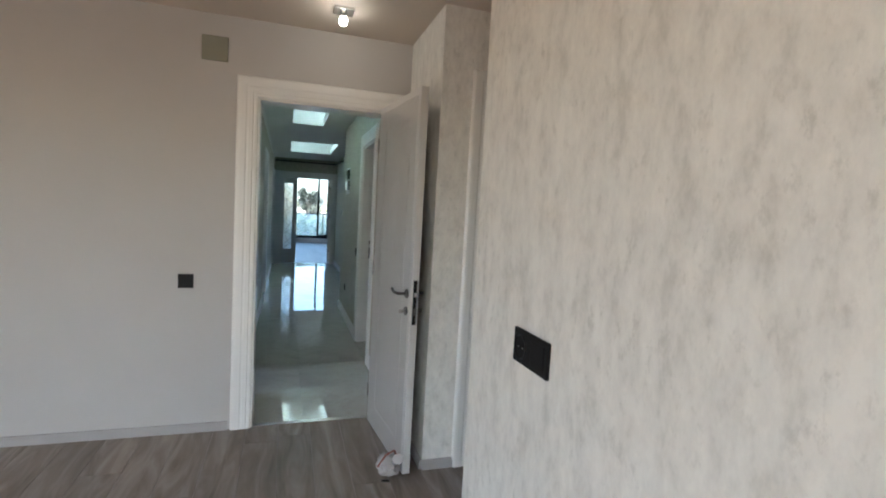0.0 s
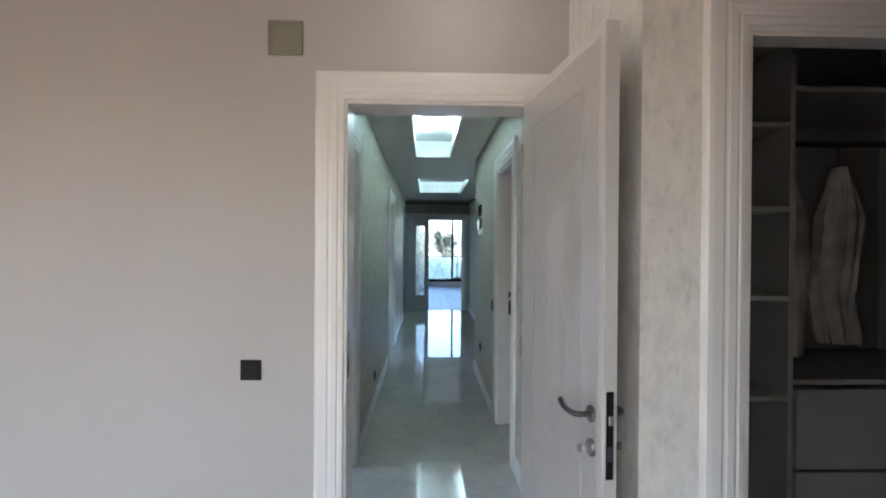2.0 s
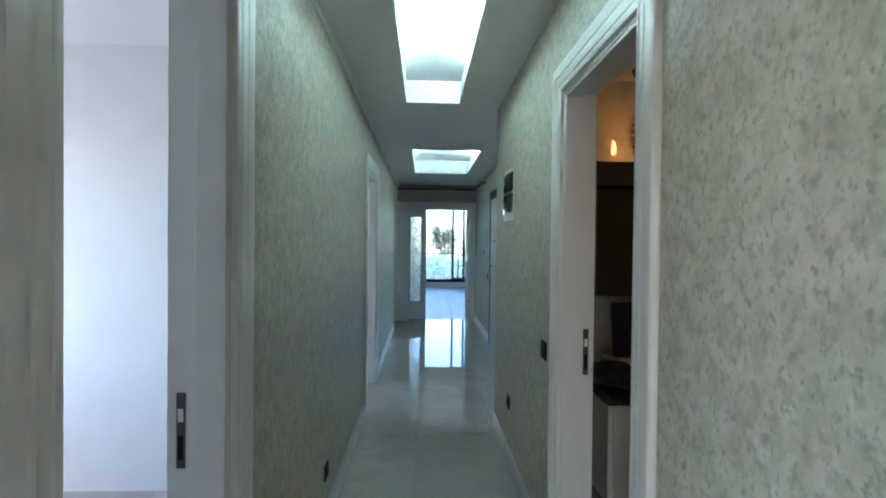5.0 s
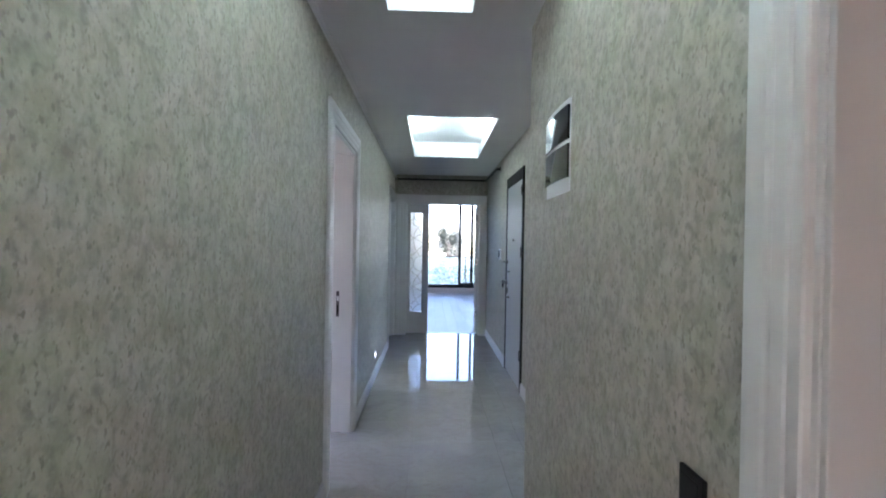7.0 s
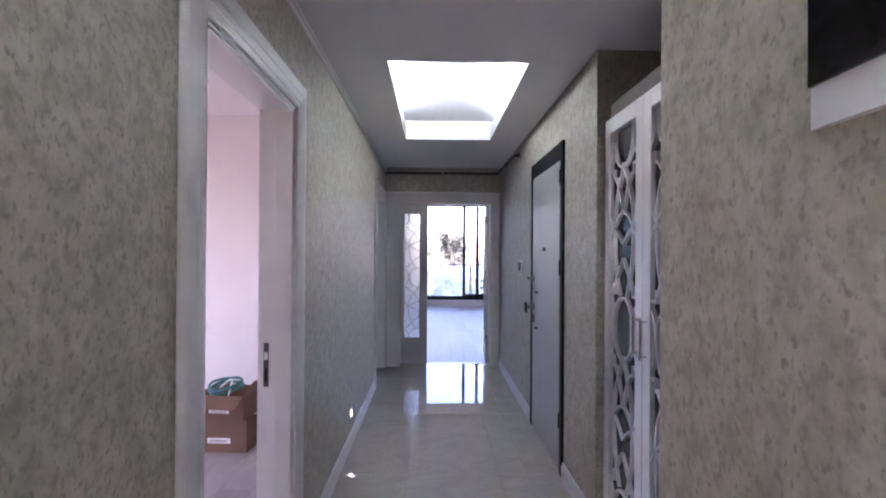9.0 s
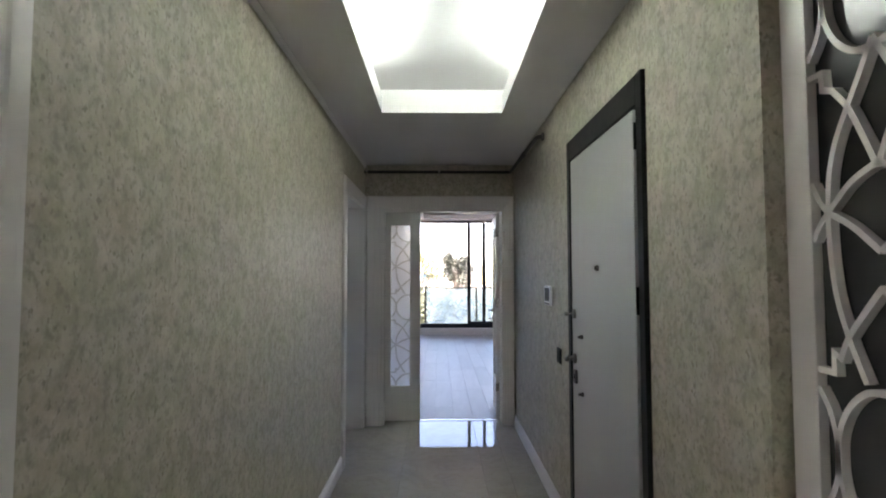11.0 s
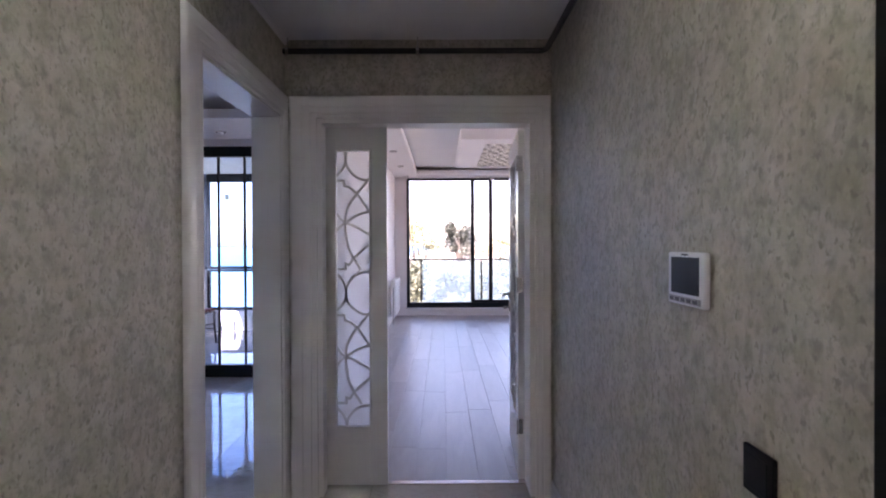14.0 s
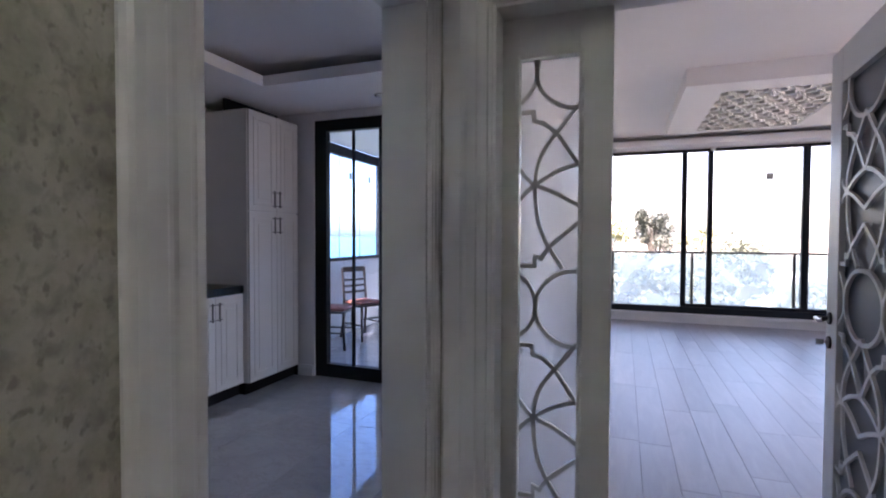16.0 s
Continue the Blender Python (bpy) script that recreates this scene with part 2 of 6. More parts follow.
M_SCREEN = painted("intercom_screen", (0.008, 0.008, 0.009), 0.4, 0.1, bump=0)
M_PIPE = painted("black_pipe", (0.035, 0.028, 0.026), 0.45, 0.25, 20)
M_MIRROR = painted("mirror", (0.40, 0.45, 0.41), 0.01, 0.0, metal=1.0, bump=0)
M_STONE = painted("dark_granite", (0.02, 0.018, 0.018), 0.18, 0.4, 40)
M_CERAMIC = painted("white_ceramic", (0.72, 0.70, 0.67), 0.08, 0.03, bump=0)
M_AMBER = glass("amber_glass", (1.0, 0.72, 0.38), 0.03)
M_CARD = painted("cardboard", (0.16, 0.095, 0.055), 0.8, 0.15, 6.0)
M_TEAL = painted("teal_hose", (0.03, 0.20, 0.19), 0.4, 0.1)
M_PLASTIC = painted("clear_bag_plastic", (0.55, 0.52, 0.49), 0.2, 0.2, 12)
M_CHAIRWOOD = painted("dark_chair_wood", (0.022, 0.016, 0.015), 0.4, 0.2)
M_SEAT = painted("orange_seat_cushion", (0.24, 0.075, 0.05), 0.8, 0.15)
M_CLOSET = painted("closet_board", (0.24, 0.235, 0.22), 0.5, 0.06)
M_CLOTH = painted("garment_bag_cloth", (0.42, 0.39, 0.35), 0.7, 0.5, 9.0)
M_GRASS = painted("dry_pale_ground", (0.42, 0.38, 0.29), 0.9, 0.5, 0.4)
M_BROWNBOUNCE = painted("brown_bounce_ground", (0.13, 0.066, 0.028), 0.9, 0.3, 0.3)
for black in (M_BLACK, M_DARKFRAME, M_SCREEN, M_ANTHRA):
    black.node_tree.nodes["Principled BSDF"].inputs["IOR"].default_value = 1.22
M_SEA = painted("sea_water", (0.10, 0.27, 0.38), 0.6, 0.1, 0.02)
M_BARK = painted("bark", (0.085, 0.08, 0.07), 0.9, 0.3, 8)
M_LEAFDARK = leaves("dark_foliage", (0.07, 0.085, 0.072), (0.125, 0.145, 0.12))
M_LEAFPALE = leaves("pale_green_foliage", (0.10, 0.125, 0.085), (0.17, 0.20, 0.145))
M_LEAFYEL = leaves("yellow_green_foliage", (0.40, 0.42, 0.26), (0.54, 0.55, 0.38))
M_CONCRETE = painted("concrete_wall", (0.42, 0.40, 0.37), 0.8, 0.2, 1.0)
M_PLASTER = painted("white_render", (0.66, 0.66, 0.66), 0.7, 0.06)

# ---- builders ----


def put_box(bm, a, b, bevel=0.0):
    """A box between two corners, with its edges rounded off."""
    m = Matrix.Translation([(p + q) / 2 for p, q in zip(a, b)]) @ Matrix.Diagonal([abs(q - p) for p, q in zip(a, b)] + [1])
    made = bmesh.ops.create_cube(bm, size=1.0, matrix=m)["verts"]
    if bevel:
        edges = list({e for v in made for e in v.link_edges})
        bmesh.ops.bevel(bm, geom=edges, offset=bevel, segments=2, profile=0.5, affect="EDGES")
    return bm


def boxed(a, b, bevel=0.0):
    return put_box(bmesh.new(), a, b, bevel)


def put_rod(bm, p, q, r, sides=12, r2=None):
    p, q = Vector(p), Vector(q)
    m = Matrix.Translation((p + q) / 2) @ (q - p).to_track_quat("Z", "Y").to_matrix().to_4x4()
    bmesh.ops.create_cone(bm, cap_ends=True, segments=sides, radius1=r, radius2=r if r2 is None else r2, depth=(q - p).length, matrix=m)
    return bm


def rod(p, q, r, sides=12, r2=None):
    return put_rod(bmesh.new(), p, q, r, sides, r2)


def lathe(profile, sides=24):
    """A body of revolution round z from (radius, height) pairs."""
    bm = bmesh.new()
    rings = [[bm.verts.new((r * math.cos(2 * math.pi * i / sides), r * math.sin(2 * math.pi * i / sides), z)) for i in range(sides)] for r, z in profile]
    for lo, hi in zip(rings, rings[1:]):
        for i in range(sides):
            bm.faces.new((lo[i], lo[(i + 1) % sides], hi[(i + 1) % sides], hi[i]))
    return bm


def extrude_profile(profile, length):
    """A moulding: the outline (x, y) drawn up along z."""
    bm = bmesh.new()
    lo = [bm.verts.new((x, y, 0)) for x, y in profile]
    hi = [bm.verts.new((x, y, length)) for x, y in profile]
    n = len(profile)
    for i in range(n):
        bm.faces.new((lo[i], lo[(i + 1) % n], hi[(i + 1) % n], hi[i]))
    bm.faces.new(lo[::-1])
    bm.faces.new(hi)
    bmesh.ops.recalc_face_normals(bm, faces=bm.faces)
    return bm


def tube(points, r, sides=10, closed=False):
    """A round pipe along a line of points."""
    pts = [Vector(p) for p in points]
    bm = bmesh.new()
    rings = []
    up = Vector((0.13, 0.31, 0.94))
    for i, p in enumerate(pts):
        d = (pts[(i + 1) % len(pts)] - p if (closed or i + 1 < len(pts)) else p - pts[i - 1])
        if i and (closed or i + 1 < len(pts)):
            d = d.normalized() + (p - pts[i - 1]).normalized()
        d.normalize()
        u = d.cross(up).normalized()
        w = d.cross(u)
        rings.append([bm.verts.new(p + r * (math.cos(2 * math.pi * k / sides) * u + math.sin(2 * math.pi * k / sides) * w)) for k in range(sides)])
    pairs = list(zip(rings, rings[1:])) + ([(rings[-1], rings[0])] if closed else [])
    for a, b in pairs:
        for k in range(sides):
            bm.faces.new((a[k], a[(k + 1) % sides], b[(k + 1) % sides], b[k]))
    if not closed:
        bm.faces.new(rings[0][::-1])
        bm.faces.new(rings[-1])
    bmesh.ops.recalc_face_normals(bm, faces=bm.faces)
    return bm


def mesh_of(name, bm, material, smooth=None):
    me = bpy.data.meshes.new(name)
    bm.to_mesh(me)
    bm.free()
    me.materials.append(material)
    if smooth is not None:
        me.shade_smooth()
        me.set_sharp_from_angle(angle=radians(smooth))
    return me


def part(name, bm, material, parent=None, label="", smooth=None, at=None):
    """ONE mesh object, under a thing or a part."""
    ob = new(name, mesh_of(name, bm, material, smooth))
    if parent:
        ob.parent = parent
    if at is not None:
        ob.matrix_basis = at
    if label:
        tagged(ob, label)
    return ob


def thing(name, label, category, m=Matrix(), group="", kind=""):
    ob = new(name)
    ob.empty_display_size = 0.1
    ob.matrix_basis = m
    return tagged(ob, label, category, group, kind)


def structure(name, bm, material, label, category):
    return tagged(part(name, bm, material), label, category, kind="structure")


def wall(name, axis, face0, face1, s0, s1, z1, material, label, holes=()):
    """A wall with real thickness from face0 to face1 across axis ("x": it runs along y), with openings (s0, s1, z0, z1)."""
    bm = bmesh.new()

    def piece(a, b, lo, hi):
        if b - a < 1e-4 or hi - lo < 1e-4:
            return
        f0, f1 = min(face0, face1), max(face0, face1)
        if axis == "x":
            put_box(bm, (f0, a, lo), (f1, b, hi))
        else:
            put_box(bm, (a, f0, lo), (b, f1, hi))

    at = s0
    for h0, h1, lo, hi in sorted(holes):
        piece(at, h0, 0, z1)
        piece(h0, h1, 0, lo)
        piece(h0, h1, hi, z1)
        at = h1
    piece(at, s1, 0, z1)
    return structure(name, bm, material, label, "wall")


def slab(name, a, b, material, label, category, holes=()):
    """A ceiling or base plate with rectangular holes (x0, x1, y0, y1), set one behind another along y."""
    bm = bmesh.new()
    at = a[1]
    for x0, x1, y0, y1 in sorted(holes, key=lambda h: h[2]):
        put_box(bm, (a[0], at, a[2]), (b[0], y0, b[2]))
        put_box(bm, (a[0], y0, a[2]), (x0, y1, b[2]))
        put_box(bm, (x1, y0, a[2]), (b[0], y1, b[2]))
        at = y1
    put_box(bm, (a[0], at, a[2]), (b[0], b[1], b[2]))
    return structure(name, bm, material, label, category)


# ---- plan ----
LW, RW, EW = -0.425, 0.637, 1.03
BED, END = 0.385, 9.42
CEIL, DOOR_H = 2.505, 2.085
H_WALL = 2.95

# walls round the corridor, each as two leaves of one wall
wall("wall_bedroom_door", "y", BED, 0.475, -3.2, 0.645, H_WALL, M_BEDWALL, "pale grey papered wall beside the bedroom door", [(-0.31, 0.515, 0, DOOR_H)])
wall("wall_corridor_start", "y", 0.475, 0.565, -0.575, 0.81, H_WALL, M_PAPER, "speckled papered wall at the corridor's near end", [(-0.31, 0.515, 0, DOOR_H)])
left_holes = [(0.985, 1.60, 0, DOOR_H), (4.52, 5.40, 0, DOOR_H), (8.462, 9.352, 0, DOOR_H)]
wall("wall_corridor_left", "x", LW, -0.51, 0.565, END, H_WALL, M_PAPER, "beige-grey speckled papered wall of the corridor", left_holes)
wall("wall_rooms_left", "x", -0.51, -0.575, 0.565, 9.60, H_WALL, M_ROOMWALL, "plain painted inner wall of the side rooms", left_holes)
wall("wall_corridor_right", "x", RW, 0.725, 0.565, 4.205, H_WALL, M_PAPER, "beige-grey speckled papered wall beside the bathroom", [(1.62, 2.36, 0, DOOR_H)])
wall("wall_bathroom_door", "x", 0.725, 0.77, 0.565, 4.205, H_WALL, M_BTILE, "tiled bathroom wall round its door", [(1.62, 2.36, 0, DOOR_H)])
wall("wall_niche_near", "y", 4.115, 4.205, 0.77, 1.75, H_WALL, M_PAPER, "speckled papered side wall of the wardrobe niche")
wall("wall_niche_back", "x", 1.72, 1.80, 4.205, 5.76, H_WALL, M_PAPER, "speckled papered back wall of the wardrobe niche")
wall("wall_niche_far", "y", 5.76, 5.88, 1.16, 1.80, H_WALL, M_PAPER, "speckled papered side wall beside the wardrobe")
wall("wall_entry", "x", EW, 1.16, 5.76, END, H_WALL, M_PAPER, "beige-grey speckled papered wall round the entry door", [(6.375, 7.405, 0, 2.18)])
wall("wall_corridor_end", "y", END, 9.51, -0.51, 1.16, H_WALL, M_PAPER, "speckled papered wall above the double door", [(-0.262, 0.943, 0, DOOR_H)])
wall("wall_living_door", "y", 9.51, 9.60, -0.51, 5.2, H_WALL, M_ROOMWALL, "painted living room wall round the double door", [(-0.262, 0.943, 0, DOOR_H)])
structure("wall_stairwell", boxed((1.30, 6.2, 0), (1.36, 7.6, 2.4)), M_CONCRETE, "grey stairwell wall behind the entry door", "wall")

# bedroom
wall("wall_bedroom_return", "x", 0.645, 0.75, -0.33, BED, H_WALL, M_MARBLED, "pale marbled wall return behind the open door")
wall("wall_closet_front", "y", -0.33, -0.22, 0.75, 3.0, H_WALL, M_MARBLED, "pale marbled wall round the dressing room opening", [(0.93, 1.78, 0, DOOR_H + 0.02)])
wall("wall_bedroom_right", "x", 0.467, 0.60, -5.0, -1.41, H_WALL, M_MARBLED, "pale stucco-look papered bedroom wall")
wall("wall_passage_near", "y", -1.41, -1.52, 0.60, 3.0, H_WALL, M_MARBLED, "pale marbled wall of the dressing passage")
wall("wall_passage_end", "x", 3.0, 3.1, -1.52, 1.1, H_WALL, M_MARBLED, "pale marbled wall that ends the dressing passage")
wall("wall_closet_back", "y", 0.585, 0.65, 0.81, 3.1, H_WALL, M_CLOSET, "plain back wall of the dressing room")
wall("wall_bedroom_left", "x", -3.2, -3.3, -5.1, 0.475, H_WALL, M_BEDWALL, "pale grey papered bedroom wall round its side window", [(-4.0, -1.9, 0.1, 2.28)])
wall("wall_bedroom_window", "y", -5.0, -5.1, -3.2, 0.60, H_WALL, M_BEDWALL, "pale grey papered bedroom wall round the window", [(-2.4, -0.7, 0.1, 2.28)])

# side rooms
wall("wall_study_near", "y", 0.565, 0.475, -3.1, -0.575, H_WALL, M_ROOMWALL, "plain painted study wall")
wall("wall_study_far", "y", 3.2, 3.3, -3.1, -0.575, H_WALL, M_ROOMWALL, "plain painted wall between the side rooms")
wall("wall_study_window", "x", -3.0, -3.1, 0.565, 3.2, H_WALL, M_ROOMWALL, "plain painted study wall round an added, unseen window", [(1.3, 2.7, 0.85, 2.15)])
wall("wall_side_room_far", "y", 7.25, 7.35, -3.5, -0.575, H_WALL, M_ROOMWALL, "plain lilac-white painted side room wall")
wall("wall_side_room_window", "x", -3.4, -3.5, 3.3, 7.25, H_WALL, M_ROOMWALL, "plain painted side room wall round an added, unseen window", [(4.5, 6.1, 0.8, 2.2)])
wall("wall_bathroom_far", "y", 3.22, 3.32, 0.77, 2.7, H_WALL, M_BTILE, "beige tiled bathroom wall behind the basin")
wall("wall_bathroom_near", "y", 0.65, 0.75, 0.77, 2.7, H_WALL, M_BTILE, "beige tiled bathroom wall")
wall("wall_bathroom_right", "x", 2.7, 2.8, 0.65, 3.32, H_WALL, M_BTILE, "beige tiled bathroom wall")

# kitchen, balcony and living room
wall("wall_kitchen_left", "x", -3.44, -3.54, 7.35, 12.0, H_WALL, M_ROOMWALL, "painted kitchen wall behind the cabinets")
wall("wall_kitchen_far", "y", 11.88, 12.0, -3.44, -0.575, H_WALL, M_ROOMWALL, "painted kitchen wall round the glass doors", [(-2.62, -0.70, 0.0, 2.43)])
# first opening is added out of view, so daylight reaches the kitchen
wall("wall_living_left", "x", -0.51, -0.575, 9.60, 16.4, H_WALL, M_ROOMWALL, "pale painted living room wall with an added opening that lights the kitchen", [(9.95, 11.75, 0, 2.4), (13.3, 14.9, 0, 2.5)])
wall("wall_living_right", "x", 5.1, 5.2, 9.60, 16.4, H_WALL, M_ROOMWALL, "pale painted living room wall round an added side window", [(9.9, 16.1, 0.05, 2.68)])
wall("wall_living_window", "y", 16.4, 16.58, -0.575, 5.2, H_WALL, M_ROOMWALL, "pale painted sill wall under the living room windows", [(-0.28, 4.6, 0.15, 2.70)])

# ceilings
LIP = 0.115
TRAYS = [(-0.078, 0.322, 2.02, 4.06), (-0.078, 0.712, 5.95, 7.85)]
slab("ceiling_corridor", (LW, 0.565, CEIL), (1.72, END, CEIL + LIP), M_CEIL, "flat grey-white corridor ceiling with two light trays", "ceiling", TRAYS)
slab("ceiling_bedroom", (-3.2, -5.0, 2.53), (3.0, BED, 2.66), M_BEDCEIL, "plain bedroom ceiling, its warm dimness put into the colour", "ceiling")
slab("ceiling_closet", (0.75, -0.22, 2.50), (3.0, 0.585, 2.6), M_CEIL, "plain dressing room ceiling", "ceiling")
slab("ceiling_study", (-3.0, 0.565, 2.55), (-0.575, 3.2, 2.65), M_CEIL, "plain white study ceiling", "ceiling")
slab("ceiling_side_room", (-3.4, 3.3, 2.55), (-0.575, 7.25, 2.65), M_CEIL, "plain white side room ceiling", "ceiling")
slab("ceiling_bathroom", (0.77, 0.75, 2.42), (2.7, 3.22, 2.52), M_CEIL, "plain bathroom ceiling", "ceiling")
slab("ceiling_kitchen", (-3.44, 7.35, 2.505), (-0.575, 11.88, 2.585), M_CEILWHITE, "white kitchen ceiling border round a raised field", "ceiling", [(-2.50, -1.18, 8.3, 11.05)])
slab("ceiling_kitchen_field", (-3.44, 7.35, 2.665), (-0.575, 11.88, 2.745), M_CEILWHITE, "raised white kitchen ceiling field", "ceiling")
slab("ceiling_living", (-0.51, 9.60, 2.72), (5.1, 16.4, 2.80), M_CEILWHITE, "white living room ceiling border round a raised field", "ceiling", [(-0.05, 4.5, 10.1, 16.05)])
slab("ceiling_living_field", (-0.51, 9.60, 2.885), (5.1, 16.4, 2.97), M_CEILWHITE, "raised white living room ceiling field", "ceiling")
slab("ceiling_balcony", (-3.44, 12.0, 2.56), (-0.575, 14.85, 2.66), M_PLASTER, "white balcony soffit", "ceiling")
for x0, x1, y0, y1 in TRAYS:
    # the hollow reaches 0.2 m past the opening on every side; strips lie on the long ledges only
    lo, top, out = CEIL + LIP + 0.002, 2.735, 0.20
    bm = bmesh.new()
    put_box(bm, (x0 - out, y0 - out, top), (x1 + out, y1 + out, top + 0.05))
    put_box(bm, (x0 - out, y0 - out - 0.03, lo), (x1 + out, y0 - out, top + 0.05))
    put_box(bm, (x0 - out, y1 + out, lo), (x1 + out, y1 + out + 0.03, top + 0.05))
    put_box(bm, (x0 - out - 0.03, y0 - out - 0.03, lo), (x0 - out, y1 + out + 0.03, top + 0.05))
    put_box(bm, (x1 + out, y0 - out - 0.03, lo), (x1 + out + 0.03, y1 + out + 0.03, top + 0.05))
    structure("ceiling_light_tray", bm, M_CEIL, "white recessed ceiling tray with hidden light strips", "ceiling")
    tray = thing("cove_light", "hidden white light strips inside the ceiling tray", "cove light", Matrix.Translation((0, 0, CEIL + LIP + 0.002)), "corridor tray lights")
    for x in (x0 - 0.10, x1 + 0.10):
        part("light_strip", boxed((x - 0.015, y0 + 0.03, 0.0), (x + 0.015, y1 - 0.45, 0.012)), M_LED, tray)

# slab added above view so that no sky light leaks past the ceilings
structure("roof", boxed((-3.6, -5.2, 2.975), (5.3, 16.65, 3.15)), M_CONCRETE, "flat concrete slab, added unseen to keep light from leaking in", "roof")
structure("wall_upper_left", boxed((-3.6, 12.0, 2.662), (-0.575, 14.9, 2.974)), M_PLASTER, "white upper balcony wall", "wall")

# cornice where corridor walls meet the ceiling
CORNICE = [(0, 0), (0.022, 0), (0.022, 0.008), (0.010, 0.012), (0.006, 0.026), (0, 0.03)]


def cornice(x, y, length, turn):
    bm = extrude_profile(CORNICE, length)
    structure("trim_cornice", bm, M_CEIL, "thin white ceiling cornice", "cornice").matrix_basis = Matrix.Translation((x, y, CEIL)) @ turn


cornice(LW, 0.565, END - 0.565, Matrix(((1, 0, 0, 0), (0, 0, 1, 0), (0, -1, 0, 0), (0, 0, 0, 1))))

# baseboards
BASE = [(0, 0), (0.016, 0), (0.016, 0.075), (0.012, 0.085), (0.011, 0.098), (0.006, 0.105), (0, 0.105)]


def baseboard(p, q, inward, material=M_SKIRT, high=1.0, label="white moulded skirting board"):
    """Along the floor from p to q, standing off the wall towards inward."""
    p, q, n = Vector((*p, 0)), Vector((*q, 0)), Vector((*inward, 0))
    d = (q - p).normalized()
    bm = extrude_profile([(x, y * high) for x, y in BASE], (q - p).length)
    m = Matrix(((n.x, 0, d.x, p.x), (n.y, 0, d.y, p.y), (0, 1, 0, 0), (0, 0, 0, 1)))
    structure("baseboard", bm, material, label, "baseboard").matrix_basis = m


for a, b in ((0.565, 0.86), (1.725, 4.39), (5.53, 8.35)):
    baseboard((LW, a), (LW, b), (1, 0))
for a, b in ((0.565, 1.485), (2.495, 4.205)):
    baseboard((RW, a), (RW, b), (-1, 0))
baseboard((EW, 5.76), (EW, 6.37), (-1, 0))
baseboard((EW, 7.41), (EW, 9.395), (-1, 0))
baseboard((RW + 0.0, 4.205), (1.08, 4.205), (0, 1))
baseboard((-3.2, BED), (-0.435, BED), (0, -1), M_GREYSKIRT, 0.52, "low grey skirting board")
baseboard((0.645, -0.33), (0.645, BED), (-1, 0), M_GREYSKIRT, 0.52, "low grey skirting board")
baseboard((0.645, -0.33), (0.825, -0.33), (0, -1), M_GREYSKIRT, 0.52, "low grey skirting board")
baseboard((0.467, -5.0), (0.467, -1.41), (-1, 0), M_GREYSKIRT, 0.52, "low grey skirting board")
baseboard((-0.28, 16.4), (4.6, 16.4), (0, -1))
baseboard((-0.51, 14.95), (-0.51, 16.4), (1, 0))
baseboard((-0.51, 9.6), (-0.51, 9.95), (1, 0))
baseboard((-0.51, 11.75), (-0.51, 13.25), (1, 0))
baseboard((-2.80, 11.88), (-2.63, 11.88), (0, -1))
baseboard((-3.4, 7.25), (-0.575, 7.25), (0, -1))

# ---- doors ----
# moulding outlines: distance from the opening, and height off the wall (negative y)
CASE = [(0.0, 0.0), (0.0, -0.011), (0.003, -0.015), (0.018, -0.0165), (0.021, -0.0145), (0.026, -0.0145), (0.030, -0.018), (0.052, -0.0195), (0.058, -0.0175),
        (0.064, -0.0175), (0.070, -0.0205), (0.098, -0.0215), (0.112, -0.020), (0.118, -0.015), (0.122, -0.006), (0.122, 0.0)]


def mitred(outline, length, slope0, slope1):
    """A moulding along +z whose ends are cut on the slant: x pushes the ends out by slope0 and slope1."""
    bm = bmesh.new()
    lo = [bm.verts.new((x, y, -slope0 * x)) for x, y in outline]
    hi = [bm.verts.new((x, y, length + slope1 * x)) for x, y in outline]
    n = len(outline)
    for i in range(n):
        bm.faces.new((lo[i], lo[(i + 1) % n], hi[(i + 1) % n], hi[i]))
    bm.faces.new(lo[::-1])
    bm.faces.new(hi)
    bmesh.ops.recalc_face_normals(bm, faces=bm.faces)
    return bm


def lock_plate(parent, m):
    """A steel strike plate with its two openings, let into a door edge or jamb."""
    plate = part("strike_plate", boxed((-0.011, -0.002, -0.095), (0.011, 0.001, 0.095), 0.0008), M_DARKMETAL, parent, "brushed steel strike plate", at=m)
    part("latch_hole", boxed((-0.007, -0.0035, 0.022), (0.007, -0.0022, 0.055), 0.0004), M_PVC, plate)
    part("bolt_hole", boxed((-0.006, -0.0035, -0.072), (0.006, -0.0022, -0.012), 0.0004), M_BLACK, plate)


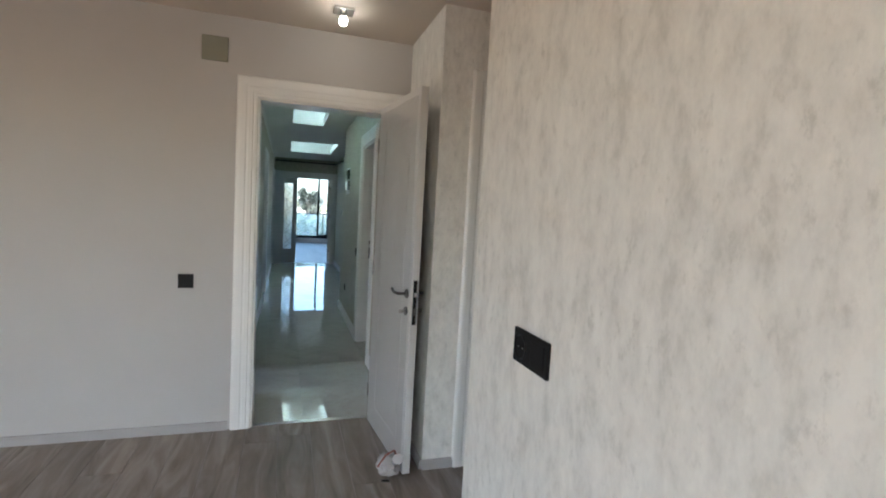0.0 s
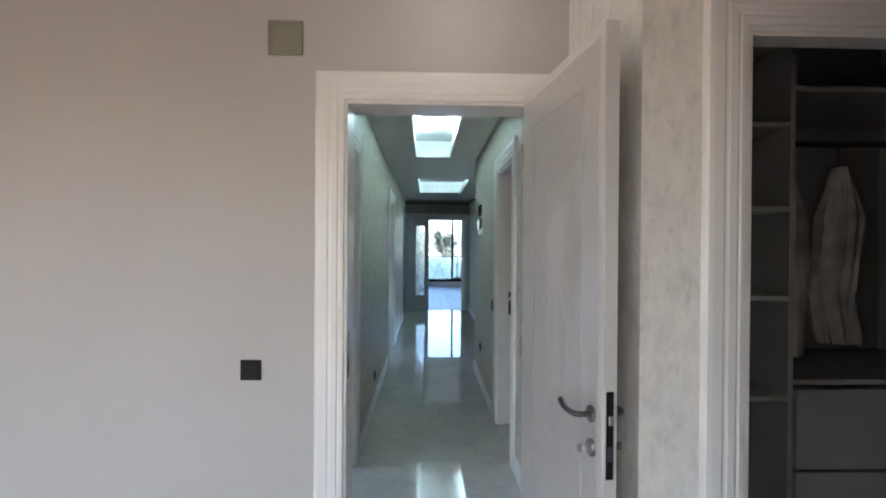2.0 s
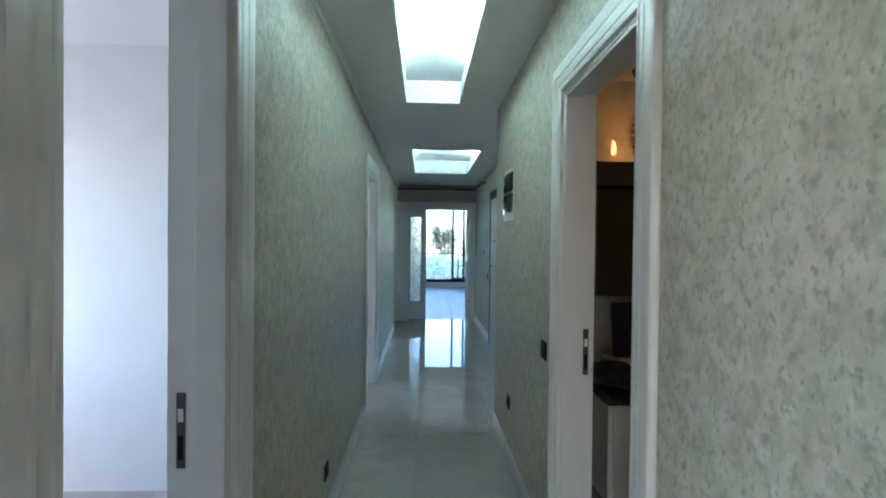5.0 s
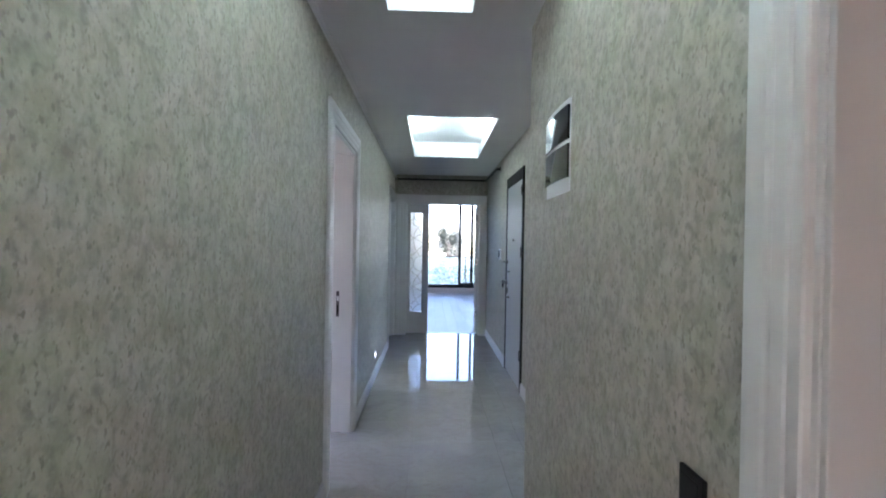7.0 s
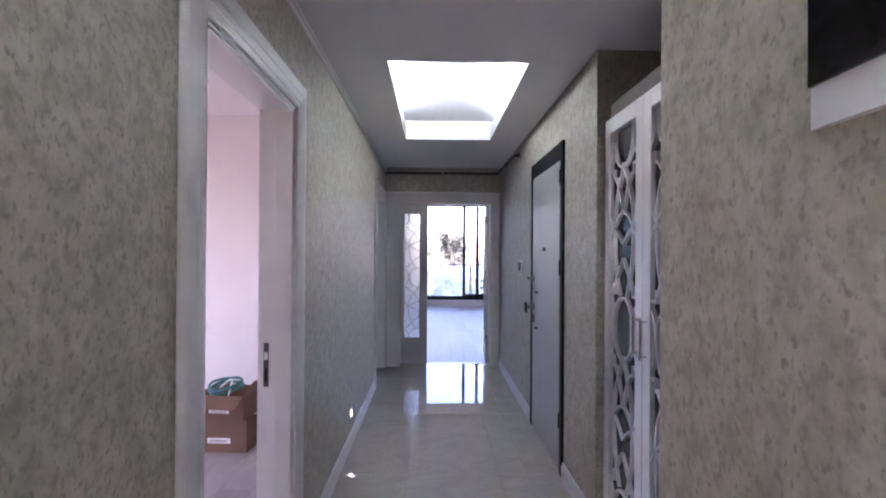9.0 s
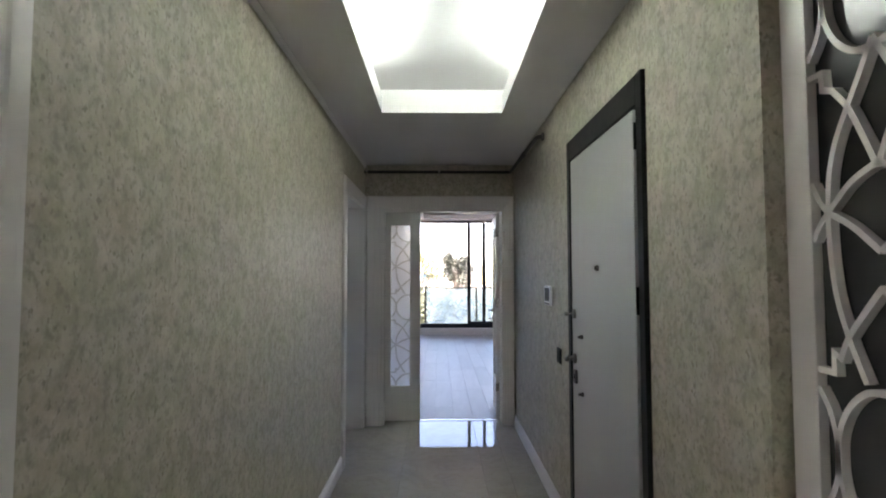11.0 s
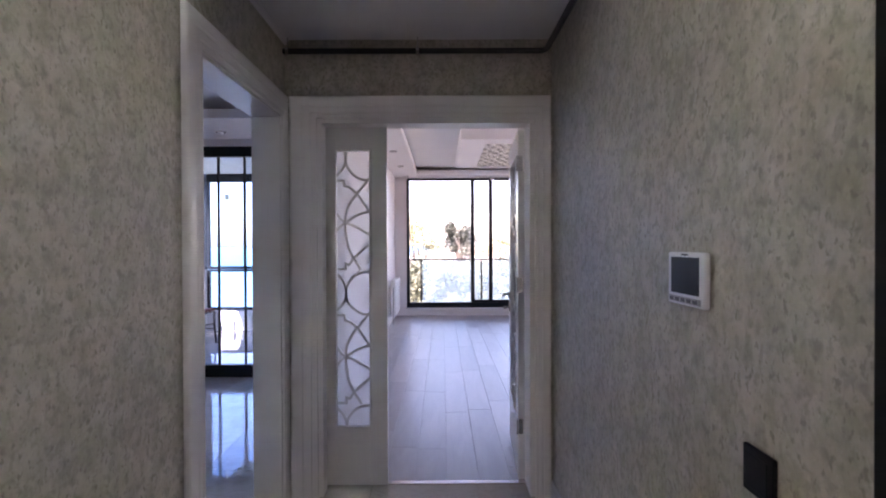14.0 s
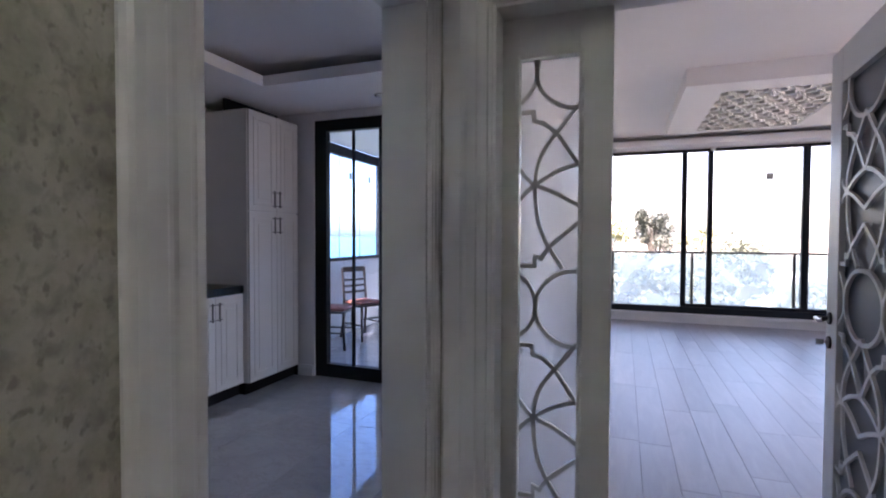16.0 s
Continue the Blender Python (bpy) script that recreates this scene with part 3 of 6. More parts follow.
def door_frame(name, label, m, width, depth, height=DOOR_H, narrow_right=0.122, stops=True, wide_left=0.122, deep_right=False):
    """Jambs and a moulded casing: local x along the wall, y into it, z up; the opening starts at x = 0."""
    d = thing(name, label, "door", m, kind="structure")
    j = 0.022
    part("jamb", boxed((0.001, -0.001, 0), (j, depth + 0.001, height - 0.001), 0.002), M_WHITE, d)
    part("jamb", boxed((width - j, -0.001, 0), (width - 0.001, depth + 0.001, height - 0.001), 0.002), M_WHITE, d)
    part("head_jamb", boxed((j, -0.001, height - j), (width - j, depth + 0.001, height - 0.001), 0.002), M_WHITE, d)
    # the stop stands on the corridor side, the rebate for the leaf behind it
    stop = 0.52 * depth
    if stops:
        part("door_stop", boxed((j, 0.002, 0), (j + 0.012, stop, height - j), 0.002), M_WHITE, d)
        part("door_stop", boxed((width - j - 0.012, 0.002, 0), (width - j, depth if deep_right else stop, height - j), 0.002), M_WHITE, d)
        part("door_stop", boxed((j + 0.012, 0.002, height - j - 0.012), (width - j - 0.012, stop, height - j), 0.002), M_WHITE, d)
    top = 0.122
    low, wide = height - 0.008, [(x * wide_left / 0.122, y) for x, y in CASE]
    slim = [(x * narrow_right / 0.122, y) for x, y in CASE]
    part("casing", mitred(wide, low, 0, top / wide_left), M_WHITE, d, at=Matrix(((-1, 0, 0, 0.010), (0, 1, 0, 0), (0, 0, 1, 0), (0, 0, 0, 1))))
    part("casing", mitred(slim, low, 0, top / narrow_right), M_WHITE, d, at=Matrix.Translation((width - 0.010, 0, 0)))
    part("head_casing", mitred(CASE, width - 0.020, wide_left / top, narrow_right / top), M_WHITE, d,
         at=Matrix(((0, 0, 1, 0.010), (0, 1, 0, 0), (1, 0, 0, low), (0, 0, 0, 1))))
    return d


bed_frame = door_frame("door_1", "white moulded bedroom door frame in a pale wall", Matrix.Translation((-0.31, BED, 0)), 0.825, 0.18, stops=False)
lock_plate(bed_frame, Matrix.Translation((0.0235, 0.03, 1.0)) @ pose(0, 0, 0, 0, 0, 90))
study = door_frame("door_2", "white moulded door frame with a strike plate", pose(LW, 0.985, 0, 0, 0, 90), 0.615, 0.150)
lock_plate(study, Matrix.Translation((0.592, 0.115, 0.97)) @ pose(0, 0, 0, 0, 0, -90))
side = door_frame("door_3", "white moulded door frame of the side room", pose(LW, 4.52, 0, 0, 0, 90), 0.88, 0.150)
lock_plate(side, Matrix.Translation((0.857, 0.113, 0.955)) @ pose(0, 0, 0, 0, 0, -90))
door_frame("door_4", "white moulded kitchen doorway without a leaf", pose(LW, 8.462, 0, 0, 0, 90), 0.89, 0.150, narrow_right=0.076, stops=False)
bath = door_frame("door_5", "white moulded bathroom door frame with a strike plate", pose(RW, 2.36, 0, 0, 0, -90), 0.74, 0.133)
lock_plate(bath, Matrix.Translation((0.0235, 0.100, 1.0)) @ pose(0, 0, 0, 0, 0, 90))
end_frame = door_frame("door_6", "white moulded double door frame at the corridor's end", Matrix.Translation((-0.262, END, 0)), 1.205, 0.18, narrow_right=0.09, wide_left=0.150, deep_right=True)
door_frame("door_7", "white moulded frame of the dressing room opening", Matrix.Translation((0.93, -0.33, 0)), 0.85, 0.11, DOOR_H + 0.02)

# thresholds
for name, a, b, lab in (("trim_threshold", (-0.287, BED + 0.005, 0.0), (0.492, BED + 0.045, 0.006), "metal threshold strip in the bedroom doorway"),
                        ("trim_threshold", (-0.238, 9.565, 0.0), (0.919, 9.60, 0.006), "metal threshold strip under the double door")):
    structure(name, boxed(a, b, 0.002), M_CHROME, lab, "threshold")


def lever(parent, m, mirrored=1):
    """A lever handle on a round rose, and a key rose under it; local -y points off the leaf, x along the lever."""
    h = part("handle", lathe([(0.0, 0.009), (0.022, 0.009), (0.025, 0.006), (0.025, 0.0)]), M_DARKMETAL, parent, "dark nickel lever handle", 35, m @ pose(0, 0, 0, 90, 0, 0))
    pts = [(0, 0, 0.0), (0, 0, 0.035), (0.006 * mirrored, 0, 0.046), (0.018 * mirrored, 0, 0.052), (0.06 * mirrored, -0.002, 0.053), (0.085 * mirrored, 0.001, 0.052), (0.112 * mirrored, 0.010, 0.050)]
    part("lever", tube(pts, 0.0085, 10), M_DARKMETAL, h, smooth=60)
    k = part("key_rose", lathe([(0.0, 0.009), (0.022, 0.009), (0.025, 0.006), (0.025, 0.0)]), M_DARKMETAL, parent, "dark nickel key rose", 35, m @ pose(0, 0, -0.095, 90, 0, 0))
    part("key", put_box(rod((0, 0, 0), (0, 0, 0.022), 0.0035), (-0.001, -0.012, 0.020), (0.001, 0.012, 0.046), 0.0008), M_CHROME, k, "small steel key")


def wrinkled(w, h, seed, nx=110, nz=300):
    """A sheet of stretch film: folds fan out from where it is knotted at the hinge edge, and long creases are pulled across it."""
    bm = bmesh.new()
    knots = ((-0.02, 1.66, 0.42), (-0.04, 1.12, 0.30), (w + 0.03, 0.55, 0.25))
    rows = []
    for j in range(nz + 1):
        row = []
        for i in range(nx + 1):
            x, z = w * i / nx, h * j / nz
            fold = 0.0
            for q, (kx, kz, reach) in enumerate(knots):
                r, a = math.hypot(x - kx, z - kz), math.atan2(z - kz, x - kx)
                ridge = (1 - abs(noise.noise(Vector((a * 11, r * 2.5, seed + q))))) ** 16
                fold += 0.0052 * ridge * math.exp(-r / reach)
            across = (1 - abs(noise.noise(Vector((x * 1.3, z * 15 - x * 3.5, seed + 7))))) ** 8
            upright = (1 - abs(noise.noise(Vector((x * 17 + z * 1.1, z * 1.4, seed + 9))))) ** 10
            patch = max(0.0, noise.noise(Vector((x * 3.2, z * 2.1, seed + 3))) + 0.12)
            sway = noise.noise(Vector((x * 4.5 + z, z * 2.6 - x * 1.5, seed + 11)))
            fold += 0.0026 * across + 0.0034 * upright * patch + 0.006 * (sway + 0.5)
            fold += 0.0022 * patch * (1 - abs(noise.noise(Vector((x * 26 - z * 9, z * 34, seed + 5))))) ** 6
            row.append(bm.verts.new((x, -0.004 - fold, z)))
        rows.append(row)
    for p, q in zip(rows, rows[1:]):
        for i in range(nx):
            bm.faces.new((p[i], p[i + 1], q[i + 1], q[i]))
    return bm


# bedroom leaf, open into the room, its edge with the lock towards the room
leaf_w = 0.735
hinge = Vector((0.447, 0.355, 0))
free = Vector((0.524, -0.377, 0))
ang = math.degrees(math.atan2(free.y - hinge.y, free.x - hinge.x))
bed_leaf = thing("bedroom_door", "white bedroom door leaf, open, wrapped in clear film", "door", Matrix.Translation(hinge) @ pose(0, 0, 0, 0, 0, ang))
part("leaf", boxed((0, 0.0, 0.008), (leaf_w, 0.042, 2.085), 0.002), M_LEAF, bed_leaf)
for a, b in (((0.135, -0.004, 0.135), (0.155, 0.0, 1.955)), ((0.580, -0.004, 0.135), (0.600, 0.0, 1.955)),
             ((0.156, -0.004, 0.135), (0.579, 0.0, 0.155)), ((0.156, -0.004, 1.935), (0.579, 0.0, 1.955))):
    part("panel_moulding", boxed(a, b, 0.0018), M_LEAF, bed_leaf)
part("plastic_wrap", wrinkled(leaf_w - 0.02, 2.03, 3.0), M_FILM, bed_leaf, "clear wrinkled stretch film over the leaf", 180, Matrix.Translation((0.008, -0.002, 0.012)))
lock = part("lock_case", boxed((leaf_w - 0.001, 0.010, 0.835), (leaf_w + 0.0025, 0.032, 1.075), 0.0015), M_BLACK, bed_leaf, "dark lock face plate")
part("latch", boxed((leaf_w + 0.0025, 0.014, 0.985), (leaf_w + 0.011, 0.028, 1.012), 0.002), M_CHROME, lock)
part("bolt", boxed((leaf_w + 0.0025, 0.014, 0.885), (leaf_w + 0.004, 0.028, 0.925), 0.001), M_DARKMETAL, lock)
lever(bed_leaf, Matrix.Translation((leaf_w - 0.062, -0.001, 0.995)), -1)
lever(bed_leaf, Matrix.Translation((leaf_w - 0.062, 0.043, 0.995)) @ pose(0, 0, 0, 0, 0, 180), 1)
for z in (0.22, 1.05, 1.85):
    part("hinge", rod((0.0, -0.004, z - 0.045), (0.0, -0.004, z + 0.045), 0.007), M_CHROME, bed_leaf)

# leaves of the side rooms, folded back inside
for nm, lab, hx, hy, turn, w in (("study_door", "white study door leaf, open into the room", -0.590, 1.01, 172, 0.57),
                                 ("side_room_door", "white side room door leaf, open into the room", -0.590, 4.545, 176, 0.83),
                                 ("bathroom_door", "white bathroom door leaf, open into the room", 0.825, 1.645, 12, 0.69)):
    lf = thing(nm, lab, "door", pose(hx, hy, 0, 0, 0, turn))
    part("leaf", boxed((0, 0.0, 0.008), (w, 0.042, 2.05), 0.002), M_LEAF, lf)
    lever(lf, Matrix.Translation((w - 0.06, -0.001, 1.0)), -1)
    lever(lf, Matrix.Translation((w - 0.06, 0.043, 1.0)) @ pose(0, 0, 0, 0, 0, 180), 1)

# ---- the fretwork of the double door and the wardrobe ----
# strokes of one repeat: u from the outer edge to the middle axis, v down from the crossing, both in parts of the repeat
STROKES = [
    [(0.26, 0.0), (0.62, -0.055), (1.0, -0.085)],
    [(0.26, 0.0), (0.62, 0.035), (1.0, 0.09)],
    [(0.26, 0.0), (0.12, 0.026), (0.0, 0.06)],
    [(0.26, 0.0), (0.12, -0.03), (0.0, -0.07)],
    [(0.26, 0.0), (0.30, -0.08), (0.42, -0.15), (0.62, -0.215), (0.82, -0.275), (1.0, -0.335)],
    [(0.26, 0.0), (0.28, 0.09), (0.35, 0.18), (0.51, 0.265), (0.74, 0.352)],
    [(1.0, 0.16), (0.78, 0.205), (0.51, 0.265), (0.38, 0.312), (0.27, 0.302), (0.27, 0.345), (0.0, 0.345)],
    [(1.0, -0.075), (0.85, -0.135), (0.62, -0.215), (0.40, -0.262), (0.24, -0.272), (0.22, -0.312), (0.0, -0.312)],
    [(1.0, 0.362), (0.74, 0.37), (0.50, 0.405), (0.33, 0.46), (0.28, 0.522), (0.33, 0.585), (0.50, 0.64), (0.74, 0.675), (1.0, 0.684)],
    [(0.0, 0.385), (0.16, 0.425), (0.26, 0.48), (0.28, 0.522), (0.26, 0.565), (0.16, 0.61), (0.0, 0.648)],
]


# how many points of a stroke lie on its bow; the rest are square corners
BOWED = {6: 4, 7: 4}


def bowed(pts, steps=5):
    """The same line with smooth bends between its points."""
    if len(pts) < 3:
        return pts
    ends = [pts[0] * 2 - pts[1]] + pts + [pts[-1] * 2 - pts[-2]]
    line = []
    for a, b, c, d in zip(ends, ends[1:], ends[2:], ends[3:]):
        for i in range(steps):
            t = i / steps
            line.append(0.5 * (2 * b + (c - a) * t + (2 * a - 5 * b + 4 * c - d) * t * t + (3 * b - a - 3 * c + d) * t ** 3))
    return line + [pts[-1]]


def clipped(pts, z0, z1):
    """The stretches of a line that lie between two heights."""
    runs, run = [], []
    for p, q in zip(pts, pts[1:]):
        lo, hi = 0.0, 1.0
        for end, sign in ((z0, 1), (z1, -1)):
            dp, dq = sign * (p.z - end), sign * (q.z - end)
            if dp < 0 and dq < 0:
                lo, hi = 1.0, 0.0
            elif dp < 0:
                lo = max(lo, dp / (dp - dq))
            elif dq < 0:
                hi = min(hi, dp / (dp - dq))
        if hi - lo < 1e-6:
            if run:
                runs.append(run)
            run = []
            continue
        run = run or [p.lerp(q, lo)]
        run.append(p.lerp(q, hi))
        if hi < 1:
            runs.append(run)
            run = []
    return runs + ([run] if run else [])


def put_ribbon(bm, pts, bar, thick):
    """One flat bar along a line in the plane y = 0."""
    rows = []
    for i, p in enumerate(pts):
        d0 = (p - pts[i - 1]).normalized() if i else (pts[1] - p).normalized()
        d1 = (pts[i + 1] - p).normalized() if i + 1 < len(pts) else d0
        d = (d0 + d1).normalized() if (d0 + d1).length > 0.1 else d0
        n = Vector((-d.z, 0, d.x)) * (bar / 2 / max(0.6, d.dot(d0)))
        rows.append([bm.verts.new(c) for c in (p + n, p - n, p - n + Vector((0, thick, 0)), p + n + Vector((0, thick, 0)))])
    for lo, hi in zip(rows, rows[1:]):
        for i in range(4):
            bm.faces.new((lo[i], lo[(i + 1) % 4], hi[(i + 1) % 4], hi[i]))
    bm.faces.new(rows[0][::-1])
    bm.faces.new(rows[-1])


def fretwork(width, z0, z1, first, repeat, bar, thick, mirrored):
    """Flat cut bars in the opening 0..width, z0..z1; first: height of the first crossing."""
    bm = bmesh.new()
    half = width / 2 if mirrored else width
    k = -1
    while first - (k - 1) * repeat > z0:
        for q, stroke in enumerate(STROKES):
            for side_ in ((0, 1) if mirrored else (0,)):
                pts = [Vector((u * half if not side_ else width - u * half, 0, first - (k + v) * repeat)) for u, v in stroke]
                n = BOWED.get(q, len(pts))
                for run in clipped(bowed(pts[:n]) + pts[n:], z0, z1):
                    if len(run) > 1 and (run[-1] - run[0]).length > 0.004:
                        put_ribbon(bm, [p for p, nxt in zip(run, run[1:]) if (nxt - p).length > 1e-4] + [run[-1]], bar, thick + 0.0004 * (q % 5))
        k += 1
    bmesh.ops.recalc_face_normals(bm, faces=bm.faces)
    return bm


def framed(bm, w, z0, z1, x0, x1, f0, f1, y0, y1, bevel=0.002):
    """A leaf with one tall opening x0..x1, f0..f1."""
    put_box(bm, (0, y0, z0), (x0, y1, z1), bevel)
    put_box(bm, (x1, y0, z0), (w, y1, z1), bevel)
    put_box(bm, (x0, y0, z0), (x1, y1, f0), bevel)
    put_box(bm, (x0, y0, f1), (x1, y1, z1), bevel)
    return bm


LEAF_Y = 9.545
small = thing("double_door_small_leaf", "narrow white door leaf with a fretwork glass strip, closed", "door", Matrix.Translation((-0.238, LEAF_Y, 0)))
part("leaf", framed(bmesh.new(), 0.351, 0.008, 2.06, 0.060, 0.249, 0.345, 1.925, 0.0, 0.04), M_WHITE, small)
etched = part("frosted_glass", boxed((0.058, 0.024, 0.343), (0.251, 0.030, 1.927)), M_FROST, small, "white frosted glass")
# etched on the corridor side only
etched.data.materials.append(M_GLASS)
for face in etched.data.polygons:
    face.material_index = 0 if face.normal.y < -0.5 else 1
part("fretwork", fretwork(0.189, 0.345, 1.925, 1.515, 0.773, 0.0135, 0.010, False), M_WHITE, small, "white cut fretwork bars", at=Matrix.Translation((0.060, 0.011, 0)))
for a, b in (((0.046, -0.006, 0.331), (0.060, 0.004, 1.939)), ((0.249, -0.006, 0.331), (0.263, 0.004, 1.939)),
             ((0.060, -0.006, 0.331), (0.249, 0.004, 0.345)), ((0.060, -0.006, 1.925), (0.249, 0.004, 1.939))):
    part("glazing_bead", boxed(a, b, 0.003), M_WHITE, small)

big = thing("double_door_large_leaf", "white door leaf with wide fretwork glass, open into the living room", "door", pose(0.912, 9.606, 0, 0, 0, 86.4))
part("leaf", framed(bmesh.new(), 0.70, 0.008, 2.06, 0.115, 0.575, 0.345, 1.925, 0.0, 0.04), M_WHITE, big)
part("frosted_glass", boxed((0.113, 0.012, 0.343), (0.587, 0.018, 1.927)), M_DARKGLASS, big, "glass behind the bars, its dark reflection put into the colour")
part("fretwork", fretwork(0.47, 0.345, 1.925, 1.515, 0.773, 0.0145, 0.010, True), M_WHITE, big, "white cut fretwork bars", at=Matrix.Translation((0.115, 0.024, 0)))
part("fretwork", fretwork(0.47, 0.345, 1.925, 1.515, 0.773, 0.0145, 0.010, True), M_WHITE, big, "white cut fretwork bars", at=Matrix.Translation((0.115, 0.001, 0)))
lever(big, Matrix.Translation((0.645, 0.041, 1.03)) @ pose(0, 0, 0, 0, 0, 180), 1)
lever(big, Matrix.Translation((0.645, -0.001, 1.03)), -1)
for z in (0.32, 1.15, 1.86):
    hg = part("hinge", rod((-0.006, 0.044, z - 0.045), (-0.006, 0.044, z + 0.045), 0.007), M_CHROME, big, "steel door hinge")
    part("hinge_flap", boxed((-0.003, 0.012, z - 0.045), (-0.0005, 0.040, z + 0.045), 0.001), M_CHROME, hg)

# ---- corridor things ----


def wardrobe():
    """Built-in wardrobe with white fretwork doors over dark glass."""
    w = thing("wardrobe", "white built-in wardrobe with fretwork doors, standing in the niche", "wardrobe", pose(1.070, 5.752, 0, 0, 0, -90))
    n, dw, top, full = 3, 0.458, 2.125, 1.54
    part("body", boxed((0, 0.024, 0.08), (full, 0.58, top), 0.003), M_CLOSET, w)
    part("plinth", boxed((0.0, 0.05, 0.0), (full, 0.56, 0.079)), M_BLACK, w, "dark recessed plinth")
    part("filler_strip", boxed((0.0, 0.03, top + 0.002), (full, 0.06, top + 0.09)), M_VENT, w, "dull olive filler strip above the doors")
    part("end_panel", boxed((n * dw + 0.002, 0.0, 0.082), (full, 0.022, top), 0.002), M_WHITE, w, "plain white end panel")
    for k in range(n):
        d = part("door", framed(bmesh.new(), dw - 0.004, 0.082, top, 0.073, dw - 0.077, 0.165, top - 0.075, 0.0, 0.022), M_WHITE, w, at=Matrix.Translation((k * dw + 0.002, 0, 0)))
        part("fretwork", fretwork(dw - 0.150, 0.165, top - 0.075, 1.57, 0.915, 0.0125, 0.017, True), M_WHITE, d, "white cut fretwork bars", at=Matrix.Translation((0.073, 0.003, 0)))
        part("dark_glass", boxed((0.068, 0.0235, 0.160), (dw - 0.072, 0.0265, top - 0.07)), M_SMOKED, d, "smoked dark glass behind the bars")
        hx = dw - 0.045 if k != 1 else 0.040
        hb = bmesh.new()
        put_rod(hb, (hx, -0.028, 1.005), (hx, -0.028, 1.180), 0.006)
        for z in (1.02, 1.165):
            put_rod(hb, (hx, -0.028, z), (hx, 0.002, z), 0.005)
            put_rod(hb, (hx - 0.018, -0.028, z), (hx + 0.018, -0.028, z), 0.004, 8)
        for z in [1.03 + 0.0125 * i for i in range(10)]:
            put_rod(hb, (hx, -0.028, z), (hx, -0.028, z + 0.005), 0.0085, 10)
        part("handle", hb, M_CHROME, d, "chrome ribbed bar handle", 40)


wardrobe()


def entry_door():
    e = thing("entry_door", "grey-white steel entry door in a dark steel frame, closed", "door", pose(EW, 7.405, 0, 0, 0, -90))
    w, h = 1.03, 2.18
    part("frame_post", boxed((0.002, -0.014, 0), (0.058, 0.12, h), 0.004), M_DARKFRAME, e)
    part("frame_post", boxed((w - 0.055, -0.016, 0), (w - 0.002, 0.12, h), 0.004), M_DARKFRAME, e)
    part("frame_step", boxed((w - 0.098, 0.004, 0), (w - 0.056, 0.12, h - 0.112), 0.004), M_DARKFRAME, e)
    part("frame_head", boxed((0.058, -0.014, h - 0.112), (w - 0.055, 0.12, h), 0.004), M_DARKFRAME, e)
    leaf = part("leaf", boxed((0.061, -0.008, 0.012), (w - 0.101, 0.05, h - 0.116), 0.004), M_STEELDOOR, e, "smooth grey-white door panel")
    part("edge_strip", boxed((0.0585, -0.010, 0.012), (0.0605, 0.05, h - 0.116)), M_DARKFRAME, e)

    def rose(x, z, r, name, mat):
        return part(name, lathe([(0.0, 0.012), (r * 0.85, 0.012), (r, 0.008), (r, 0.0)]), mat, leaf, smooth=40, at=Matrix.Translation((x, -0.008, z)) @ pose(0, 0, 0, 90, 0, 0))

    peep = rose(0.505, 1.473, 0.014, "peephole", M_DARKMETAL)
    part("lens", lathe([(0.0, 0.015), (0.008, 0.0145), (0.010, 0.012)]), M_GLOSSBLACK, peep)
    top = rose(0.119, 1.235, 0.026, "door_chain_knob", M_AGED)
    part("knob", put_rod(rod((0, 0, 0.01), (0, 0, 0.045), 0.0045), (0, 0, 0.036), (0, 0, 0.056), 0.013, 8, 0.011), M_AGED, top, smooth=30)
    pull = rose(0.117, 1.000, 0.027, "lever_rose", M_AGED)
    part("lever", put_rod(rod((0, 0, 0.01), (0, 0, 0.042), 0.011), (-0.012, -0.006, 0.040), (0.020, 0.012, 0.040), 0.015, 14, 0.009), M_AGED, pull, smooth=40)
    cyl = part("lock_escutcheon", boxed((-0.024, -0.010, -0.036), (0.024, 0.0, 0.036), 0.0095), M_DARKMETAL, leaf, smooth=40, at=Matrix.Translation((0.132, -0.008, 0.908)))
    part("key_slot", boxed((-0.007, -0.013, -0.012), (0.007, -0.0102, 0.012), 0.002), M_BLACK, cyl)
    for z in (1.128, 0.842):
        k = rose(0.252, z, 0.011, "bolt_knob", M_DARKMETAL)
        part("cap", rod((0, 0, 0.012), (0, 0, 0.024), 0.007), M_DARKMETAL, k)
    for z in (0.35, 1.35, 1.95):
        part("hinge", rod((w - 0.056, -0.018, z - 0.05), (w - 0.056, -0.018, z + 0.05), 0.006), M_DARKFRAME, e, "dark steel hinge barrel", 40)


entry_door()


